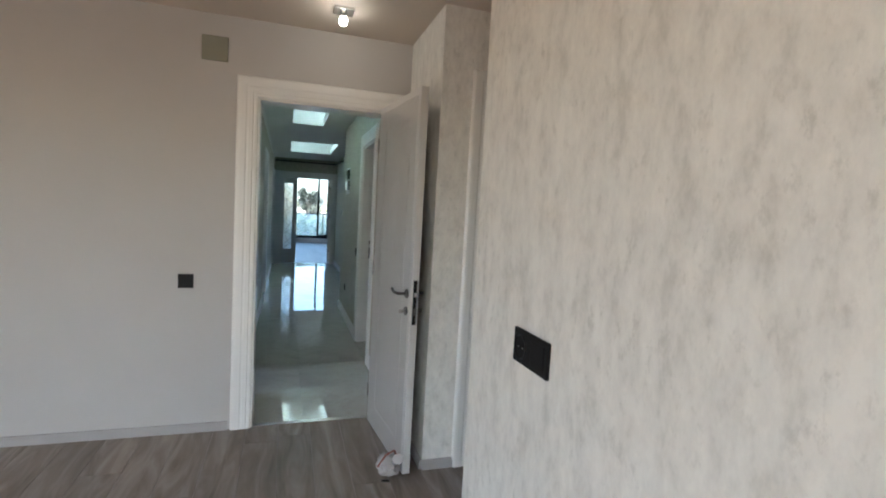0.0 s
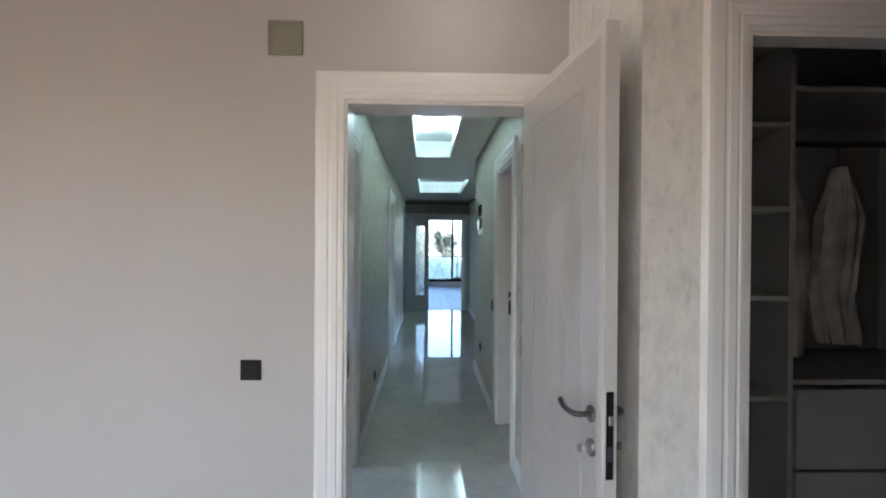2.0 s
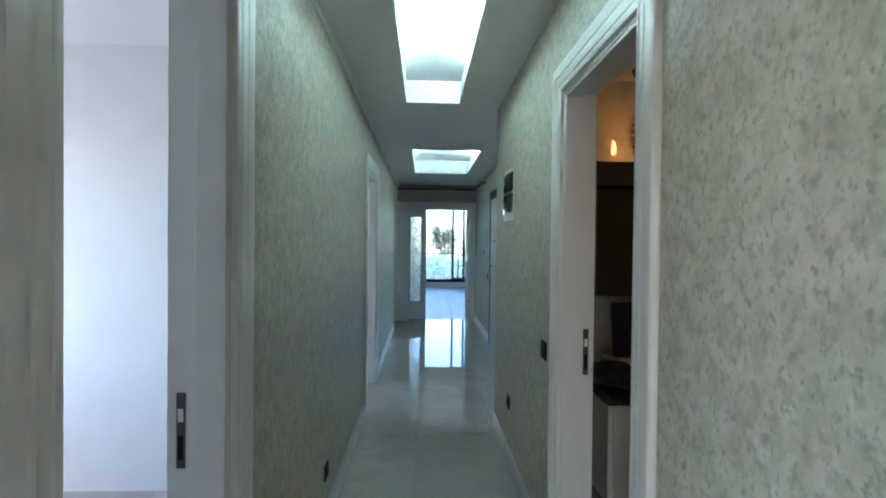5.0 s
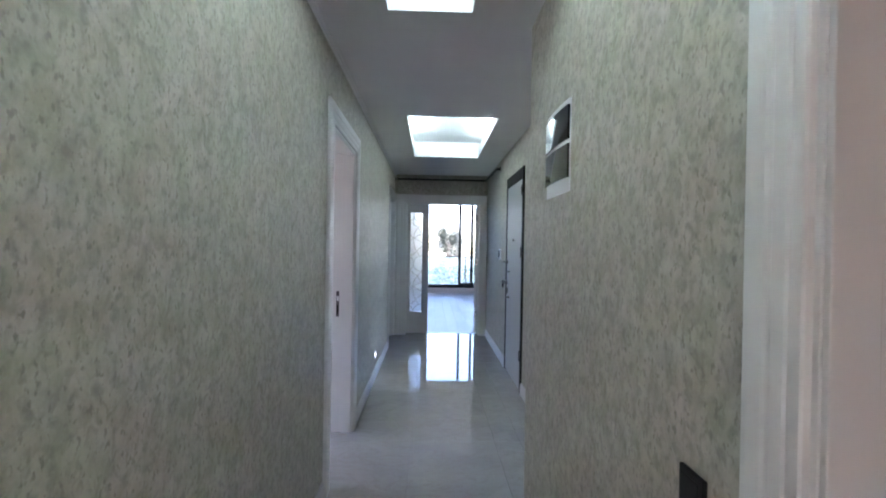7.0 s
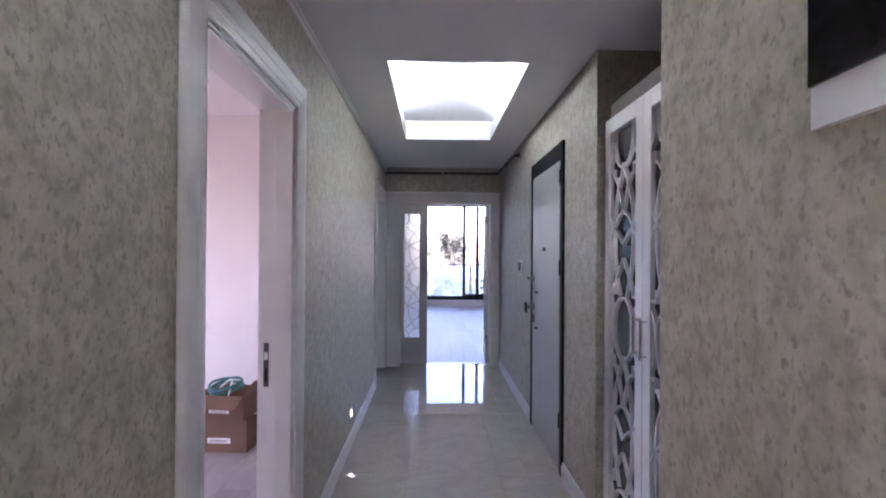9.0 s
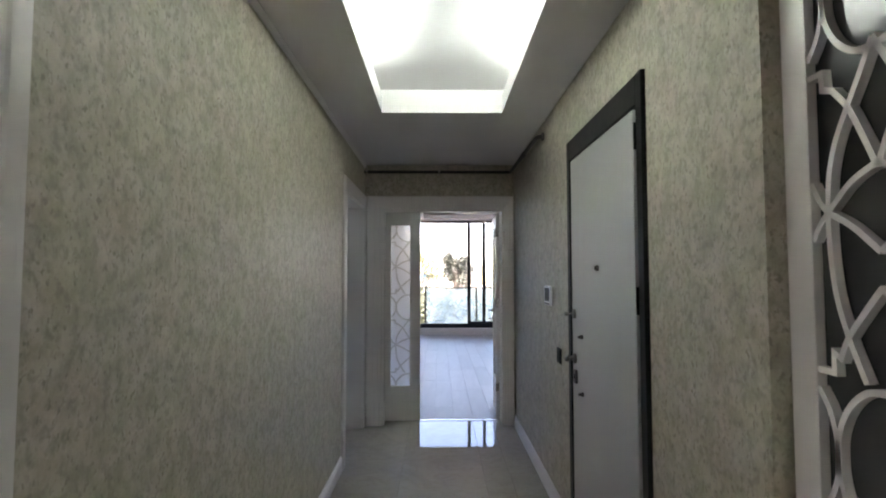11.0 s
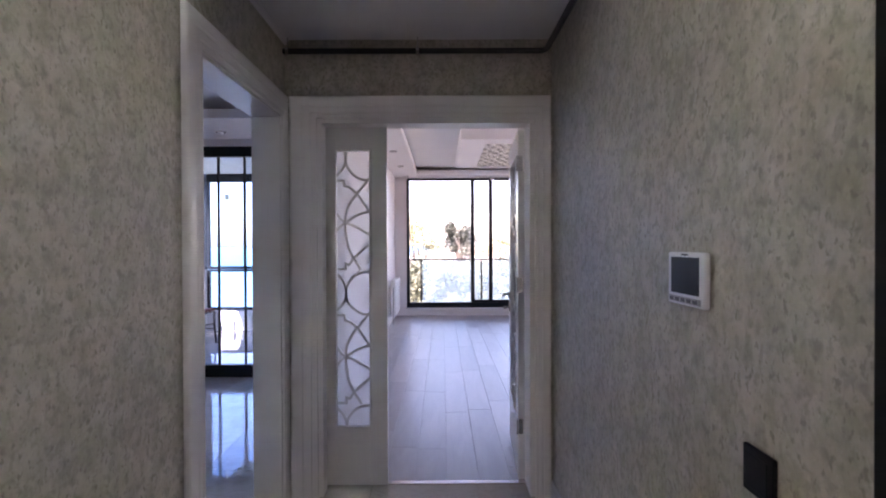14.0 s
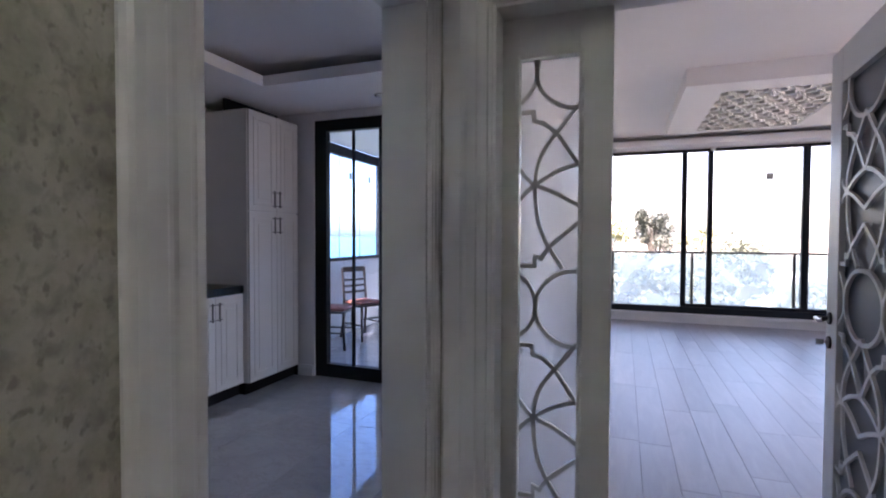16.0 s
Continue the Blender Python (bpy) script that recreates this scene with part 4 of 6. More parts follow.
def gang_plate(name, label, m, w, h, mat=M_BLACK, rockers=1, socket=False, category="switch", group=""):
    """A wall plate: local x along the wall, -y off it, z up; centred."""
    s = thing(name, label, category, m, group)
    part("plate", boxed((-w / 2, -0.009, -h / 2), (w / 2, 0.0, h / 2), 0.003), mat, s)
    step = w / rockers
    for k in range(rockers):
        c = -w / 2 + step * (k + 0.5)
        r = min(step, h) * 0.36
        if socket and k == 0 or (socket and rockers == 1):
            bm = lathe([(r * 0.8, 0.003), (r * 0.9, 0.004), (r, 0.0)])
            ring = part("socket_ring", bm, mat, s, smooth=40, at=Matrix.Translation((c, -0.009, 0)) @ pose(0, 0, 0, 90, 0, 0))
            for d in (-0.0095, 0.0095):
                part("contact_hole", rod((d, 0, 0.0), (d, 0, 0.002), 0.0026), M_CHROME, ring)
        else:
            part("rocker", boxed((c - r, -0.013, -r), (c + r, -0.0095, r), 0.002), mat, s)
    return s


ON_LEFT, ON_RIGHT = pose(0, 0, 0, 0, 0, 90), pose(0, 0, 0, 0, 0, -90)


def on_left(y, z, x=LW):
    return Matrix.Translation((x, y, z)) @ ON_LEFT


def on_right(y, z, x=RW):
    return Matrix.Translation((x, y, z)) @ ON_RIGHT


gang_plate("light_switch", "black square light switch beside the bathroom door", on_right(2.62, 0.945), 0.085, 0.085, group="corridor switches")
gang_plate("power_socket", "black power socket low on the papered wall", on_right(3.55, 0.395), 0.08, 0.08, socket=True, category="socket")
gang_plate("light_switch", "black square light switch beside the entry door", on_right(7.655, 0.952, EW), 0.09, 0.09, group="corridor switches")
gang_plate("power_socket", "dark power socket low on the corridor wall", on_left(2.83, 0.28), 0.08, 0.08, socket=True, category="socket")
gang_plate("light_switch", "black square light switch on the pale bedroom wall", Matrix.Translation((-0.684, BED, 0.945)), 0.085, 0.085, group="bedroom switches")
gang_plate("power_socket", "wide black double socket on the stucco-look wall", on_right(-1.818, 1.118, 0.467), 0.175, 0.088, rockers=2, socket=True, category="socket")

# vent cover high on the bedroom wall
v = thing("vent_cover", "square dull olive vent cover high on the bedroom wall", "vent", Matrix.Translation((-0.547, BED, 2.33)))
part("cover", boxed((-0.072, -0.010, -0.072), (0.072, 0.0, 0.072), 0.004), M_VENT, v)
part("rim", framed(bmesh.new(), 0.12, 0.0, 0.12, 0.008, 0.112, 0.008, 0.112, -0.0125, -0.0105, 0.0), M_VENT, v, at=Matrix.Translation((-0.06, 0, -0.06)))

# small wall light above the skirting
s = thing("step_light", "small lit step light above the corridor skirting", "wall light", on_left(6.93, 0.235))
part("body", framed(bmesh.new(), 0.062, 0.0, 0.062, 0.016, 0.046, 0.012, 0.050, -0.006, 0.0, 0.001), M_PVC, s, at=Matrix.Translation((-0.031, 0, -0.031)))
part("lens", boxed((-0.015, -0.003, -0.019), (0.015, -0.001, 0.019)), M_STEPLED, s, "bright warm-white lens")


def fuse_box():
    f = thing("fuse_box", "white fuse box with two glossy black flaps on the papered wall", "fuse box", on_right(3.64, 1.765))
    w = 0.34
    body = extrude_profile([(-w / 2, 0.0), (-w / 2, -0.004), (-w / 2 + 0.02, -0.008), (-0.08, -0.012), (0.0, -0.013), (0.08, -0.012), (w / 2 - 0.02, -0.008), (w / 2, -0.004), (w / 2, 0.0)], 0.335)
    part("body", body, M_PVC, f, smooth=50, at=Matrix.Translation((0, 0, -0.165)))
    for z0, z1 in ((-0.115, 0.007), (0.023, 0.147)):
        w = 0.334
        flap = extrude_profile([(-w / 2, -0.003), (-w / 2 + 0.002, -0.012), (-0.08, -0.018), (0.0, -0.020), (0.08, -0.018), (w / 2 - 0.002, -0.012), (w / 2, -0.003)], z1 - z0)
        part("flap", flap, M_GLOSSBLACK, f, "glossy black plastic flap", 50, Matrix.Translation((0, 0, z0)))


fuse_box()


def intercom():
    i = thing("video_intercom", "white video intercom with a dark screen beside the entry door", "intercom", on_right(7.898, 1.300, EW))
    part("body", boxed((-0.100, -0.019, -0.062), (0.076, -0.005, 0.066), 0.005), M_PVC, i)
    part("back_plate", boxed((-0.092, -0.005, -0.055), (0.068, 0.0, 0.060), 0.001), M_GREYSKIRT, i)
    part("screen", boxed((-0.080, -0.0205, -0.034), (0.054, -0.0192, 0.054), 0.0005), M_SCREEN, i, "dark glossy screen")
    part("button_bar", boxed((-0.086, -0.0225, -0.056), (0.062, -0.0192, -0.041), 0.0015), M_GREYSKIRT, i, "grey button bar")
    for k in range(5):
        part("button", boxed((-0.080 + 0.028 * k, -0.024, -0.053), (-0.062 + 0.028 * k, -0.0227, -0.044), 0.0005), M_DARKMETAL, i)
    part("speaker", boxed((-0.028, -0.0205, 0.058), (0.002, -0.0192, 0.062)), M_BLACK, i)


intercom()

# heating pipe under the ceiling
p = thing("ceiling_pipe", "thin black pipe under the corridor ceiling, turning into the wall", "pipe", Matrix.Translation((0, 0, 2.43)))
part("pipe", tube([(LW + 0.001, 9.385, 0), (0.95, 9.385, 0), (0.975, 9.38, 0), (0.988, 9.36, 0), (0.99, 9.33, 0), (0.99, 8.12, -0.02), (0.992, 8.085, -0.022), (1.005, 8.06, -0.024), (EW - 0.001, 8.055, -0.024)], 0.0155, 12), M_PIPE, p, smooth=60)
for x, y, in ((0.30, 9.385), (-0.40, 9.385)):
    ring = part("pipe_clip", rod((x - 0.008, y, 0), (x + 0.008, y, 0), 0.0195), M_CHROME, p, "small metal pipe clip", 40)
    part("screw_rod", rod((x, y, 0.018), (x, y, 0.074), 0.004), M_CHROME, ring)
part("pipe_rosette", rod((EW - 0.012, 8.055, -0.024), (EW - 0.001, 8.055, -0.024), 0.028, 16), M_PIPE, p, smooth=40)
part("pipe_sleeve", rod((0.99, 8.60, -0.012), (0.99, 8.70, -0.011), 0.0205, 14), M_PIPE, p, smooth=40)


def ceiling_spot(x, y, z, label, group=""):
    c = thing("ceiling_spotlight", label, "spotlight", Matrix.Translation((x, y, z)), group)
    part("ring", lathe([(0.030, -0.001), (0.050, -0.001), (0.052, -0.006), (0.046, -0.012), (0.030, -0.010)]), M_CHROME, c, smooth=40)
    part("bulb", lathe([(0.0, -0.030), (0.018, -0.028), (0.026, -0.018), (0.027, -0.002)]), M_PVC, c, smooth=60)


# ---- bedroom things ----
lamp = thing("ceiling_spotlight", "surface ceiling spotlight with a bare clear bulb, lit", "spotlight", Matrix.Translation((0.15, -0.01, 2.53)))
part("plate", boxed((-0.055, -0.055, -0.014), (0.055, 0.055, 0.0), 0.003), M_CHROME, lamp)
part("socket", rod((0, 0, -0.014), (0, 0, -0.040), 0.018), M_CHROME, lamp)
part("bulb", lathe([(0.0, -0.085), (0.014, -0.082), (0.022, -0.070), (0.020, -0.052), (0.014, -0.040)]), glow("spot_bulb", (1.0, 0.86, 0.68), 14.0), lamp, "glowing bulb", 60)


def crumpled(sx, sy, sz, lift, seed):
    bm = bmesh.new()
    bmesh.ops.create_icosphere(bm, subdivisions=4, radius=1.0)
    for vert in bm.verts:
        c = vert.co.copy()
        d = 1 + 0.28 * noise.noise(c * 1.7 + Vector((seed, 0, 0))) + 0.12 * noise.noise(c * 5 + Vector((0, seed, 0)))
        vert.co = Vector((c.x * sx * d, c.y * sy * d, max(0.0, lift + c.z * sz * d)))
    return bm


bag = thing("hardware_bag", "crumpled clear plastic bag of fittings at the foot of the door", "plastic bag", Matrix.Translation((0.455, -0.325, 0)))
part("bag", crumpled(0.062, 0.085, 0.052, 0.048, 9.0), M_PLASTIC, bag, smooth=22)
part("gathered_neck", put_rod(rod((0.01, -0.05, 0.075), (0.035, -0.085, 0.105), 0.012, 9, 0.020), (0.035, -0.085, 0.105), (0.03, -0.10, 0.125), 0.020, 9, 0.030), M_PLASTIC, bag)
part("strip", tube([(-0.06, -0.02, 0.05), (-0.02, -0.03, 0.118), (0.03, 0.0, 0.122), (0.06, 0.04, 0.06)], 0.006, 6), M_SEAT, bag, "faded red strip inside")
part("tag_end", tube([(-0.05, -0.085, 0.006), (-0.01, -0.10, 0.008)], 0.005, 6), M_BLACK, bag)


def closet():
    """Open shelving of the dressing room."""
    c = thing("closet_shelving", "grey open closet shelving with rail and drawers", "closet", Matrix.Translation((0.82, 0.02, 0)))
    w, d, h = 2.1, 0.55, 2.42
    part("back_panel", boxed((0, d - 0.012, 0), (w, d, h)), M_CLOSET, c)
    for x in (0.0, 0.52, 1.36, w - 0.018):
        part("upright", boxed((x, 0, 0), (x + 0.018, d - 0.013, h), 0.001), M_CLOSET, c)
    for z in (0.06, 0.92, 1.28, 1.60, 1.90, 2.20):
        part("shelf", boxed((0.019, 0.0, z), (0.519, d - 0.013, z + 0.018), 0.001), M_CLOSET, c)
    for z in (0.06, 0.98, 2.03):
        part("shelf", boxed((0.539, 0.0, z), (1.359, d - 0.013, z + 0.018), 0.001), M_CLOSET, c)
        part("shelf", boxed((1.379, 0.0, z), (w - 0.019, d - 0.013, z + 0.018), 0.001), M_CLOSET, c)
    part("rail", rod((0.539, 0.26, 1.90), (1.359, 0.26, 1.90), 0.014), M_DARKMETAL, c, "dark metal clothes rail", 40)
    for k in range(3):
        dr = part("drawer", boxed((0.545, -0.012, 0.09 + 0.295 * k), (1.353, 0.50, 0.375 + 0.295 * k), 0.002), M_CLOSET, c)
        part("knob", lathe([(0.0, 0.022), (0.010, 0.020), (0.012, 0.012), (0.006, 0.0)]), M_DARKMETAL, dr, smooth=50, at=Matrix.Translation((0.95, -0.012, 0.24 + 0.295 * k)) @ pose(0, 0, 0, 90, 0, 0))


closet()


def garment(x, y, width, low, turn, seed):
    """A creased bag hanging from the rail: sloped shoulders, a tucked hem and deep upright folds."""
    g = thing("garment_bag", "creased grey-beige garment bag hanging from the closet rail", "garment bag", Matrix.Translation((x, y, 0)) @ pose(0, 0, 0, 0, 0, turn), "hanging garments")
    bm = bmesh.new()
    rows, n, m = [], 40, 36
    for j in range(m + 1):
        t = j / m
        half = width * (min(1.0, 0.22 + 2.6 * t) if t < 0.30 else 1.0 - 0.18 * t + 0.10 * noise.noise(Vector((t * 4, seed, 0))))
        row = []
        for i in range(n):
            a = 2 * math.pi * i / n
            fold = 0.030 * noise.noise(Vector((math.cos(a) * 5, math.sin(a) * 2, t * 1.6 + seed))) + 0.012 * noise.noise(Vector((math.cos(a) * 14, math.sin(a) * 4, t * 5 + seed)))
            sway = 0.035 * noise.noise(Vector((t * 2.2, seed, 5)))
            row.append(bm.verts.new((math.cos(a) * half + sway, math.sin(a) * 0.045 + fold * (0.4 + t), 1.80 - t * (1.80 - low))))
        rows.append(row)
    for p, q in zip(rows, rows[1:]):
        for i in range(n):
            bm.faces.new((p[i], p[(i + 1) % n], q[(i + 1) % n], q[i]))
    bm.faces.new(rows[0][::-1])
    bm.faces.new(rows[-1])
    bmesh.ops.recalc_face_normals(bm, faces=bm.faces)
    part("cloth", bm, M_CLOTH, g, smooth=60)
    part("hook", tube([(0, 0, 1.79), (0, 0, 1.86), (0, -0.02, 1.905), (0, 0.0, 1.918), (0, 0.018, 1.905)], 0.003, 6), M_DARKMETAL, g)


garment(1.50, 0.28, 0.13, 1.03, 8, 1.0)
garment(1.74, 0.28, 0.10, 1.08, -12, 6.0)

# ---- bathroom things ----


def pendant(x, y, drop):
    """Amber ribbed glass pendant on a dark cord."""
    q = thing("pendant_lamp", "amber ribbed glass pendant with a glowing filament bulb", "pendant lamp", Matrix.Translation((x, y, 2.42)), "bathroom pendants")
    part("canopy", lathe([(0.0, -0.055), (0.025, -0.052), (0.045, -0.035), (0.055, -0.012), (0.055, 0.0)]), M_CHAIRWOOD, q, "dark ceiling canopy", 50)
    part("cord", rod((0, 0, -0.05), (0, 0, -drop), 0.004), M_BLACK, q)
    part("cap", lathe([(0.006, -drop + 0.045), (0.022, -drop + 0.035), (0.034, -drop + 0.010), (0.038, -drop - 0.015), (0.0, -drop - 0.016)]), M_CHAIRWOOD, q, "dark lamp cap", 50)
    prof = []
    for i in range(33):
        t = i / 32
        r = 0.040 + 0.036 * math.sin(math.pi * (0.08 + 0.86 * t)) + 0.0045 * math.cos(t * 5 * 2 * math.pi)
        prof.append((r, -drop - 0.01 - 0.20 * t))
    part("shade", lathe(prof, 28), M_AMBER, q, "amber ribbed glass shade", 60)
    b = part("bulb", lathe([(0.0, -drop - 0.155), (0.014, -drop - 0.15), (0.018, -drop - 0.11), (0.012, -drop - 0.05), (0.010, -drop - 0.016)]), M_GLASS, q, "clear bulb", 60)
    for z in (0.062, 0.112):
        part("filament", rod((0, 0, -drop - z), (0, 0, -drop - z - 0.034), 0.0085, 10), M_BULB, b, "glowing filament")


pendant(1.265, 3.02, 0.255)
pendant(1.87, 3.00, 0.37)

mir = thing("mirror_cabinet", "wide mirror cabinet above the basin", "mirror", Matrix.Translation((1.0, 3.22, 0)))
part("carcass", boxed((0.0, -0.13, 1.15), (1.25, -0.001, 1.92), 0.003), M_WHITE, mir)
part("mirror_door", boxed((0.004, -0.138, 1.152), (0.308, -0.132, 1.918), 0.001), M_MIRROR, mir, "mirror door")
part("mirror_door", boxed((0.312, -0.138, 1.152), (0.845, -0.132, 1.918), 0.001), M_MIRROR, mir, "mirror door")
part("side_door", boxed((0.850, -0.140, 1.152), (1.246, -0.132, 1.918), 0.002), M_WHITE, mir, "white lacquer door")

van = thing("washbasin_unit", "vanity unit with a dark top and a white inset basin", "washbasin", Matrix.Translation((0.95, 3.22, 0)))
part("body", boxed((0.0, -0.59, 0.20), (1.5, -0.001, 0.685), 0.003), M_WHITE, van)
part("worktop", boxed((-0.02, -0.64, 0.69), (1.52, -0.002, 0.742), 0.004), M_STONE, van, "dark stone top")


def basin_shell(x0, x1, y0, y1, z0, z1):
    """A ceramic basin with a rim, a sloped bowl and a flat tap ledge at the back."""
    bm = bmesh.new()

    def ring(dx, front, back, z):
        return [bm.verts.new(p) for p in ((x0 + dx, y0 + front, z), (x1 - dx, y0 + front, z), (x1 - dx, y1 - back, z), (x0 + dx, y1 - back, z))]

    rings = [ring(0.02, 0.02, 0.0, z0), ring(0.004, 0.004, 0.0, z1 - 0.014), ring(0.010, 0.010, 0.004, z1), ring(0.055, 0.035, 0.115, z1), ring(0.065, 0.045, 0.125, z1 - 0.006), ring(0.14, 0.12, 0.17, z1 - 0.046)]
    for p, q in zip(rings, rings[1:]):
        for i in range(4):
            bm.faces.new((p[i], p[(i + 1) % 4], q[(i + 1) % 4], q[i]))
    bm.faces.new(rings[-1])
    bm.faces.new(rings[0][::-1])
    bmesh.ops.recalc_face_normals(bm, faces=bm.faces)
    bmesh.ops.bevel(bm, geom=list(bm.edges), offset=0.004, segments=2, profile=0.5, affect="EDGES")
    return bm


b_ob = part("basin", basin_shell(0.16, 1.12, -0.615, -0.03, 0.744, 0.802), M_CERAMIC, van, "white ceramic basin", 50)
part("overflow", rod((0.60, -0.172, 0.781), (0.60, -0.164, 0.789), 0.011), M_BLACK, b_ob)
tap = part("tap", lathe([(0.0, 0.05), (0.017, 0.05), (0.020, 0.045), (0.022, 0.006), (0.027, 0.0)]), M_CHROME, van, "chrome swan-neck tap", 40, Matrix.Translation((0.62, -0.085, 0.803)))
part("spout", tube([(0, 0, 0.04), (0, 0, 0.16), (0.008, -0.012, 0.195), (0.030, -0.030, 0.222), (0.058, -0.050, 0.215), (0.075, -0.065, 0.185), (0.080, -0.070, 0.135)], 0.009, 12), M_CHROME, tap, smooth=60)
part("lever", tube([(0.018, 0, 0.03), (0.05, -0.01, 0.038), (0.075, -0.015, 0.06)], 0.006, 8), M_CHROME, tap, smooth=60)
for x0 in (0.02, 0.76):
    df = part("drawer_front", boxed((x0, -0.604, 0.23), (x0 + 0.72, -0.591, 0.67), 0.003), M_WHITE, van)
    part("handle", tube([(x0 + 0.36, -0.604, 0.60), (x0 + 0.36, -0.63, 0.60), (x0 + 0.36, -0.63, 0.52), (x0 + 0.36, -0.604, 0.52)], 0.005, 8), M_CHROME, df, "chrome bow handle")
soap = thing("soap_bottle", "small clear bottle with green soap beside the basin", "bottle", Matrix.Translation((2.12, 3.08, 0.744)))
part("bottle", lathe([(0.0, 0.0), (0.028, 0.0), (0.030, 0.01), (0.030, 0.09), (0.012, 0.12), (0.012, 0.14), (0.0, 0.14)]), M_TEAL, soap, smooth=50)
part("pump", rod((0, 0, 0.14), (0, 0, 0.18), 0.006), M_PVC, soap)
M_NAVY = painted("dark_blue_cloth", (0.020, 0.024, 0.034), 0.85, 0.3, 9.0, 300.0, 0.3)


tow = thing("dark_cloth", "dark blue crumpled cloth lying on the vanity top", "cloth", Matrix.Translation((1.03, 2.74, 0.744)))
part("cloth", crumpled(0.085, 0.13, 0.065, 0.055, 2.0), M_NAVY, tow, smooth=50)
pouch = thing("dark_pouch", "dark blue cloth pouch leaning on the tiled wall", "pouch", pose(1.235, 3.10, 0.744, -8, 0, 3))
part("pouch", boxed((-0.075, -0.028, 0.0), (0.075, 0.028, 0.37), 0.016), M_NAVY, pouch, smooth=50)
part("flap", boxed((-0.078, -0.034, 0.25), (0.078, -0.0285, 0.37), 0.002), M_NAVY, pouch)
scr = thing("shower_screen", "black framed clear shower screen", "shower screen", Matrix.Translation((1.5, 1.25, 0)))
for x in (0.0, 1.16):
    part("post", boxed((x, 0, 0), (x + 0.03, 0.03, 2.0), 0.002), M_BLACK, scr)
part("top_rail", boxed((0.03, 0, 1.97), (1.16, 0.03, 2.0), 0.002), M_BLACK, scr)
pane = part("pane", boxed((0.03, 0.012, 0.02), (1.16, 0.018, 1.968)), M_GLASS, scr)
pane.visible_shadow = False

for dx in (0.0, 0.055):
    hs = thing("supply_hose", "thin dark water hose hanging below the mirror cabinet", "hose", Matrix.Translation((1.48 + dx, 3.21, 1.145)), "basin hoses")
    part("hose", tube([(0, -0.02, 0.0), (-0.01, -0.022, -0.07), (-0.05, -0.026, -0.14), (-0.13, -0.036, -0.22), (-0.25 - dx, -0.05, -0.30), (-0.30 - dx, -0.055, -0.335)], 0.006, 8), M_BLACK, hs, smooth=60)

# ---- side room things ----


def carton(m, w, d, h, label, flaps=True):
    c = thing("cardboard_box", label, "box", m, "cardboard boxes")
    bm = bmesh.new()
    t = 0.006
    put_box(bm, (0, 0, 0), (w, t, h))
    put_box(bm, (0, d - t, 0), (w, d, h))
    put_box(bm, (0, t, 0), (t, d - t, h))
    put_box(bm, (w - t, t, 0), (w, d - t, h))
    put_box(bm, (t, t, 0), (w - t, d - t, t))
    part("box", bm, M_CARD, c)
    if flaps:
        part("flap", boxed((0.004, 0, 0), (w - 0.004, t, d * 0.42)), M_CARD, c, at=pose(0, 0, h, 118, 0, 0))
        part("flap", boxed((0, 0.004, 0), (t, d - 0.004, w * 0.35)), M_CARD, c, at=pose(w - t, 0, h, 0, 35, 0))
    else:
        part("tape", boxed((0.0, d * 0.45, h), (w, d * 0.55, h + 0.001)), M_PVC, c)
    lab = part("label", boxed((w * 0.32, -0.002, h * 0.28), (w * 0.72, -0.0005, h * 0.45)), M_PVC, c, "white paper label")
    for k in range(2):
        part("text_bar", boxed((w * 0.36, -0.003, h * (0.32 + 0.05 * k)), (w * 0.66, -0.0022, h * (0.335 + 0.05 * k))), M_BLACK, lab)
    return c


carton(pose(-1.56, 6.80, 0, 0, 0, -4), 0.42, 0.34, 0.23, "brown cardboard box with a paper label on the floor", False)
carton(pose(-1.54, 6.81, 0.232, 0, 0, -7), 0.38, 0.31, 0.17, "open brown cardboard box holding a coiled hose")
hose = thing("coiled_hose", "teal garden hose coiled in the open box", "hose", pose(-1.36, 6.96, 0.40, 14, -8, 0))
pts = []
for i in range(120):
    a = 2 * math.pi * i / 30
    pts.append(((0.115 + 0.006 * math.sin(i * 0.7)) * math.cos(a), (0.10 + 0.006 * math.cos(i * 0.4)) * math.sin(a), 0.016 * i / 30 + 0.01 * math.sin(a * 1.5)))
part("coil", tube(pts, 0.009, 8), M_TEAL, hose, smooth=60)
part("white_tie", tube([(0.05, -0.11, 0.0), (0.075, -0.05, 0.085), (0.04, 0.01, 0.08), (0.0, -0.09, 0.07)], 0.006, 6), M_PVC, hose, "white cable tie")
carton(pose(-1.18, 6.96, 0, 0, 0, 2), 0.30, 0.25, 0.28, "plain brown cardboard box under a paint tin", False)
tins = thing("paint_tin", "small white paint tin on a cardboard box", "tin", Matrix.Translation((-1.10, 7.07, 0.282)))
part("body", lathe([(0.0, 0.0), (0.062, 0.0), (0.064, 0.005), (0.064, 0.165), (0.058, 0.17), (0.0, 0.168)]), M_PVC, tins, smooth=40)
part("lid", lathe([(0.0, 0.176), (0.055, 0.176), (0.058, 0.1705)]), M_CHROME, tins, "steel lid", 40)
part("bail", tube([(-0.065, 0, 0.14), (-0.055, 0, 0.19), (0, 0, 0.205), (0.055, 0, 0.19), (0.065, 0, 0.14)], 0.003, 6), M_CHROME, tins)

# ---- kitchen things ----


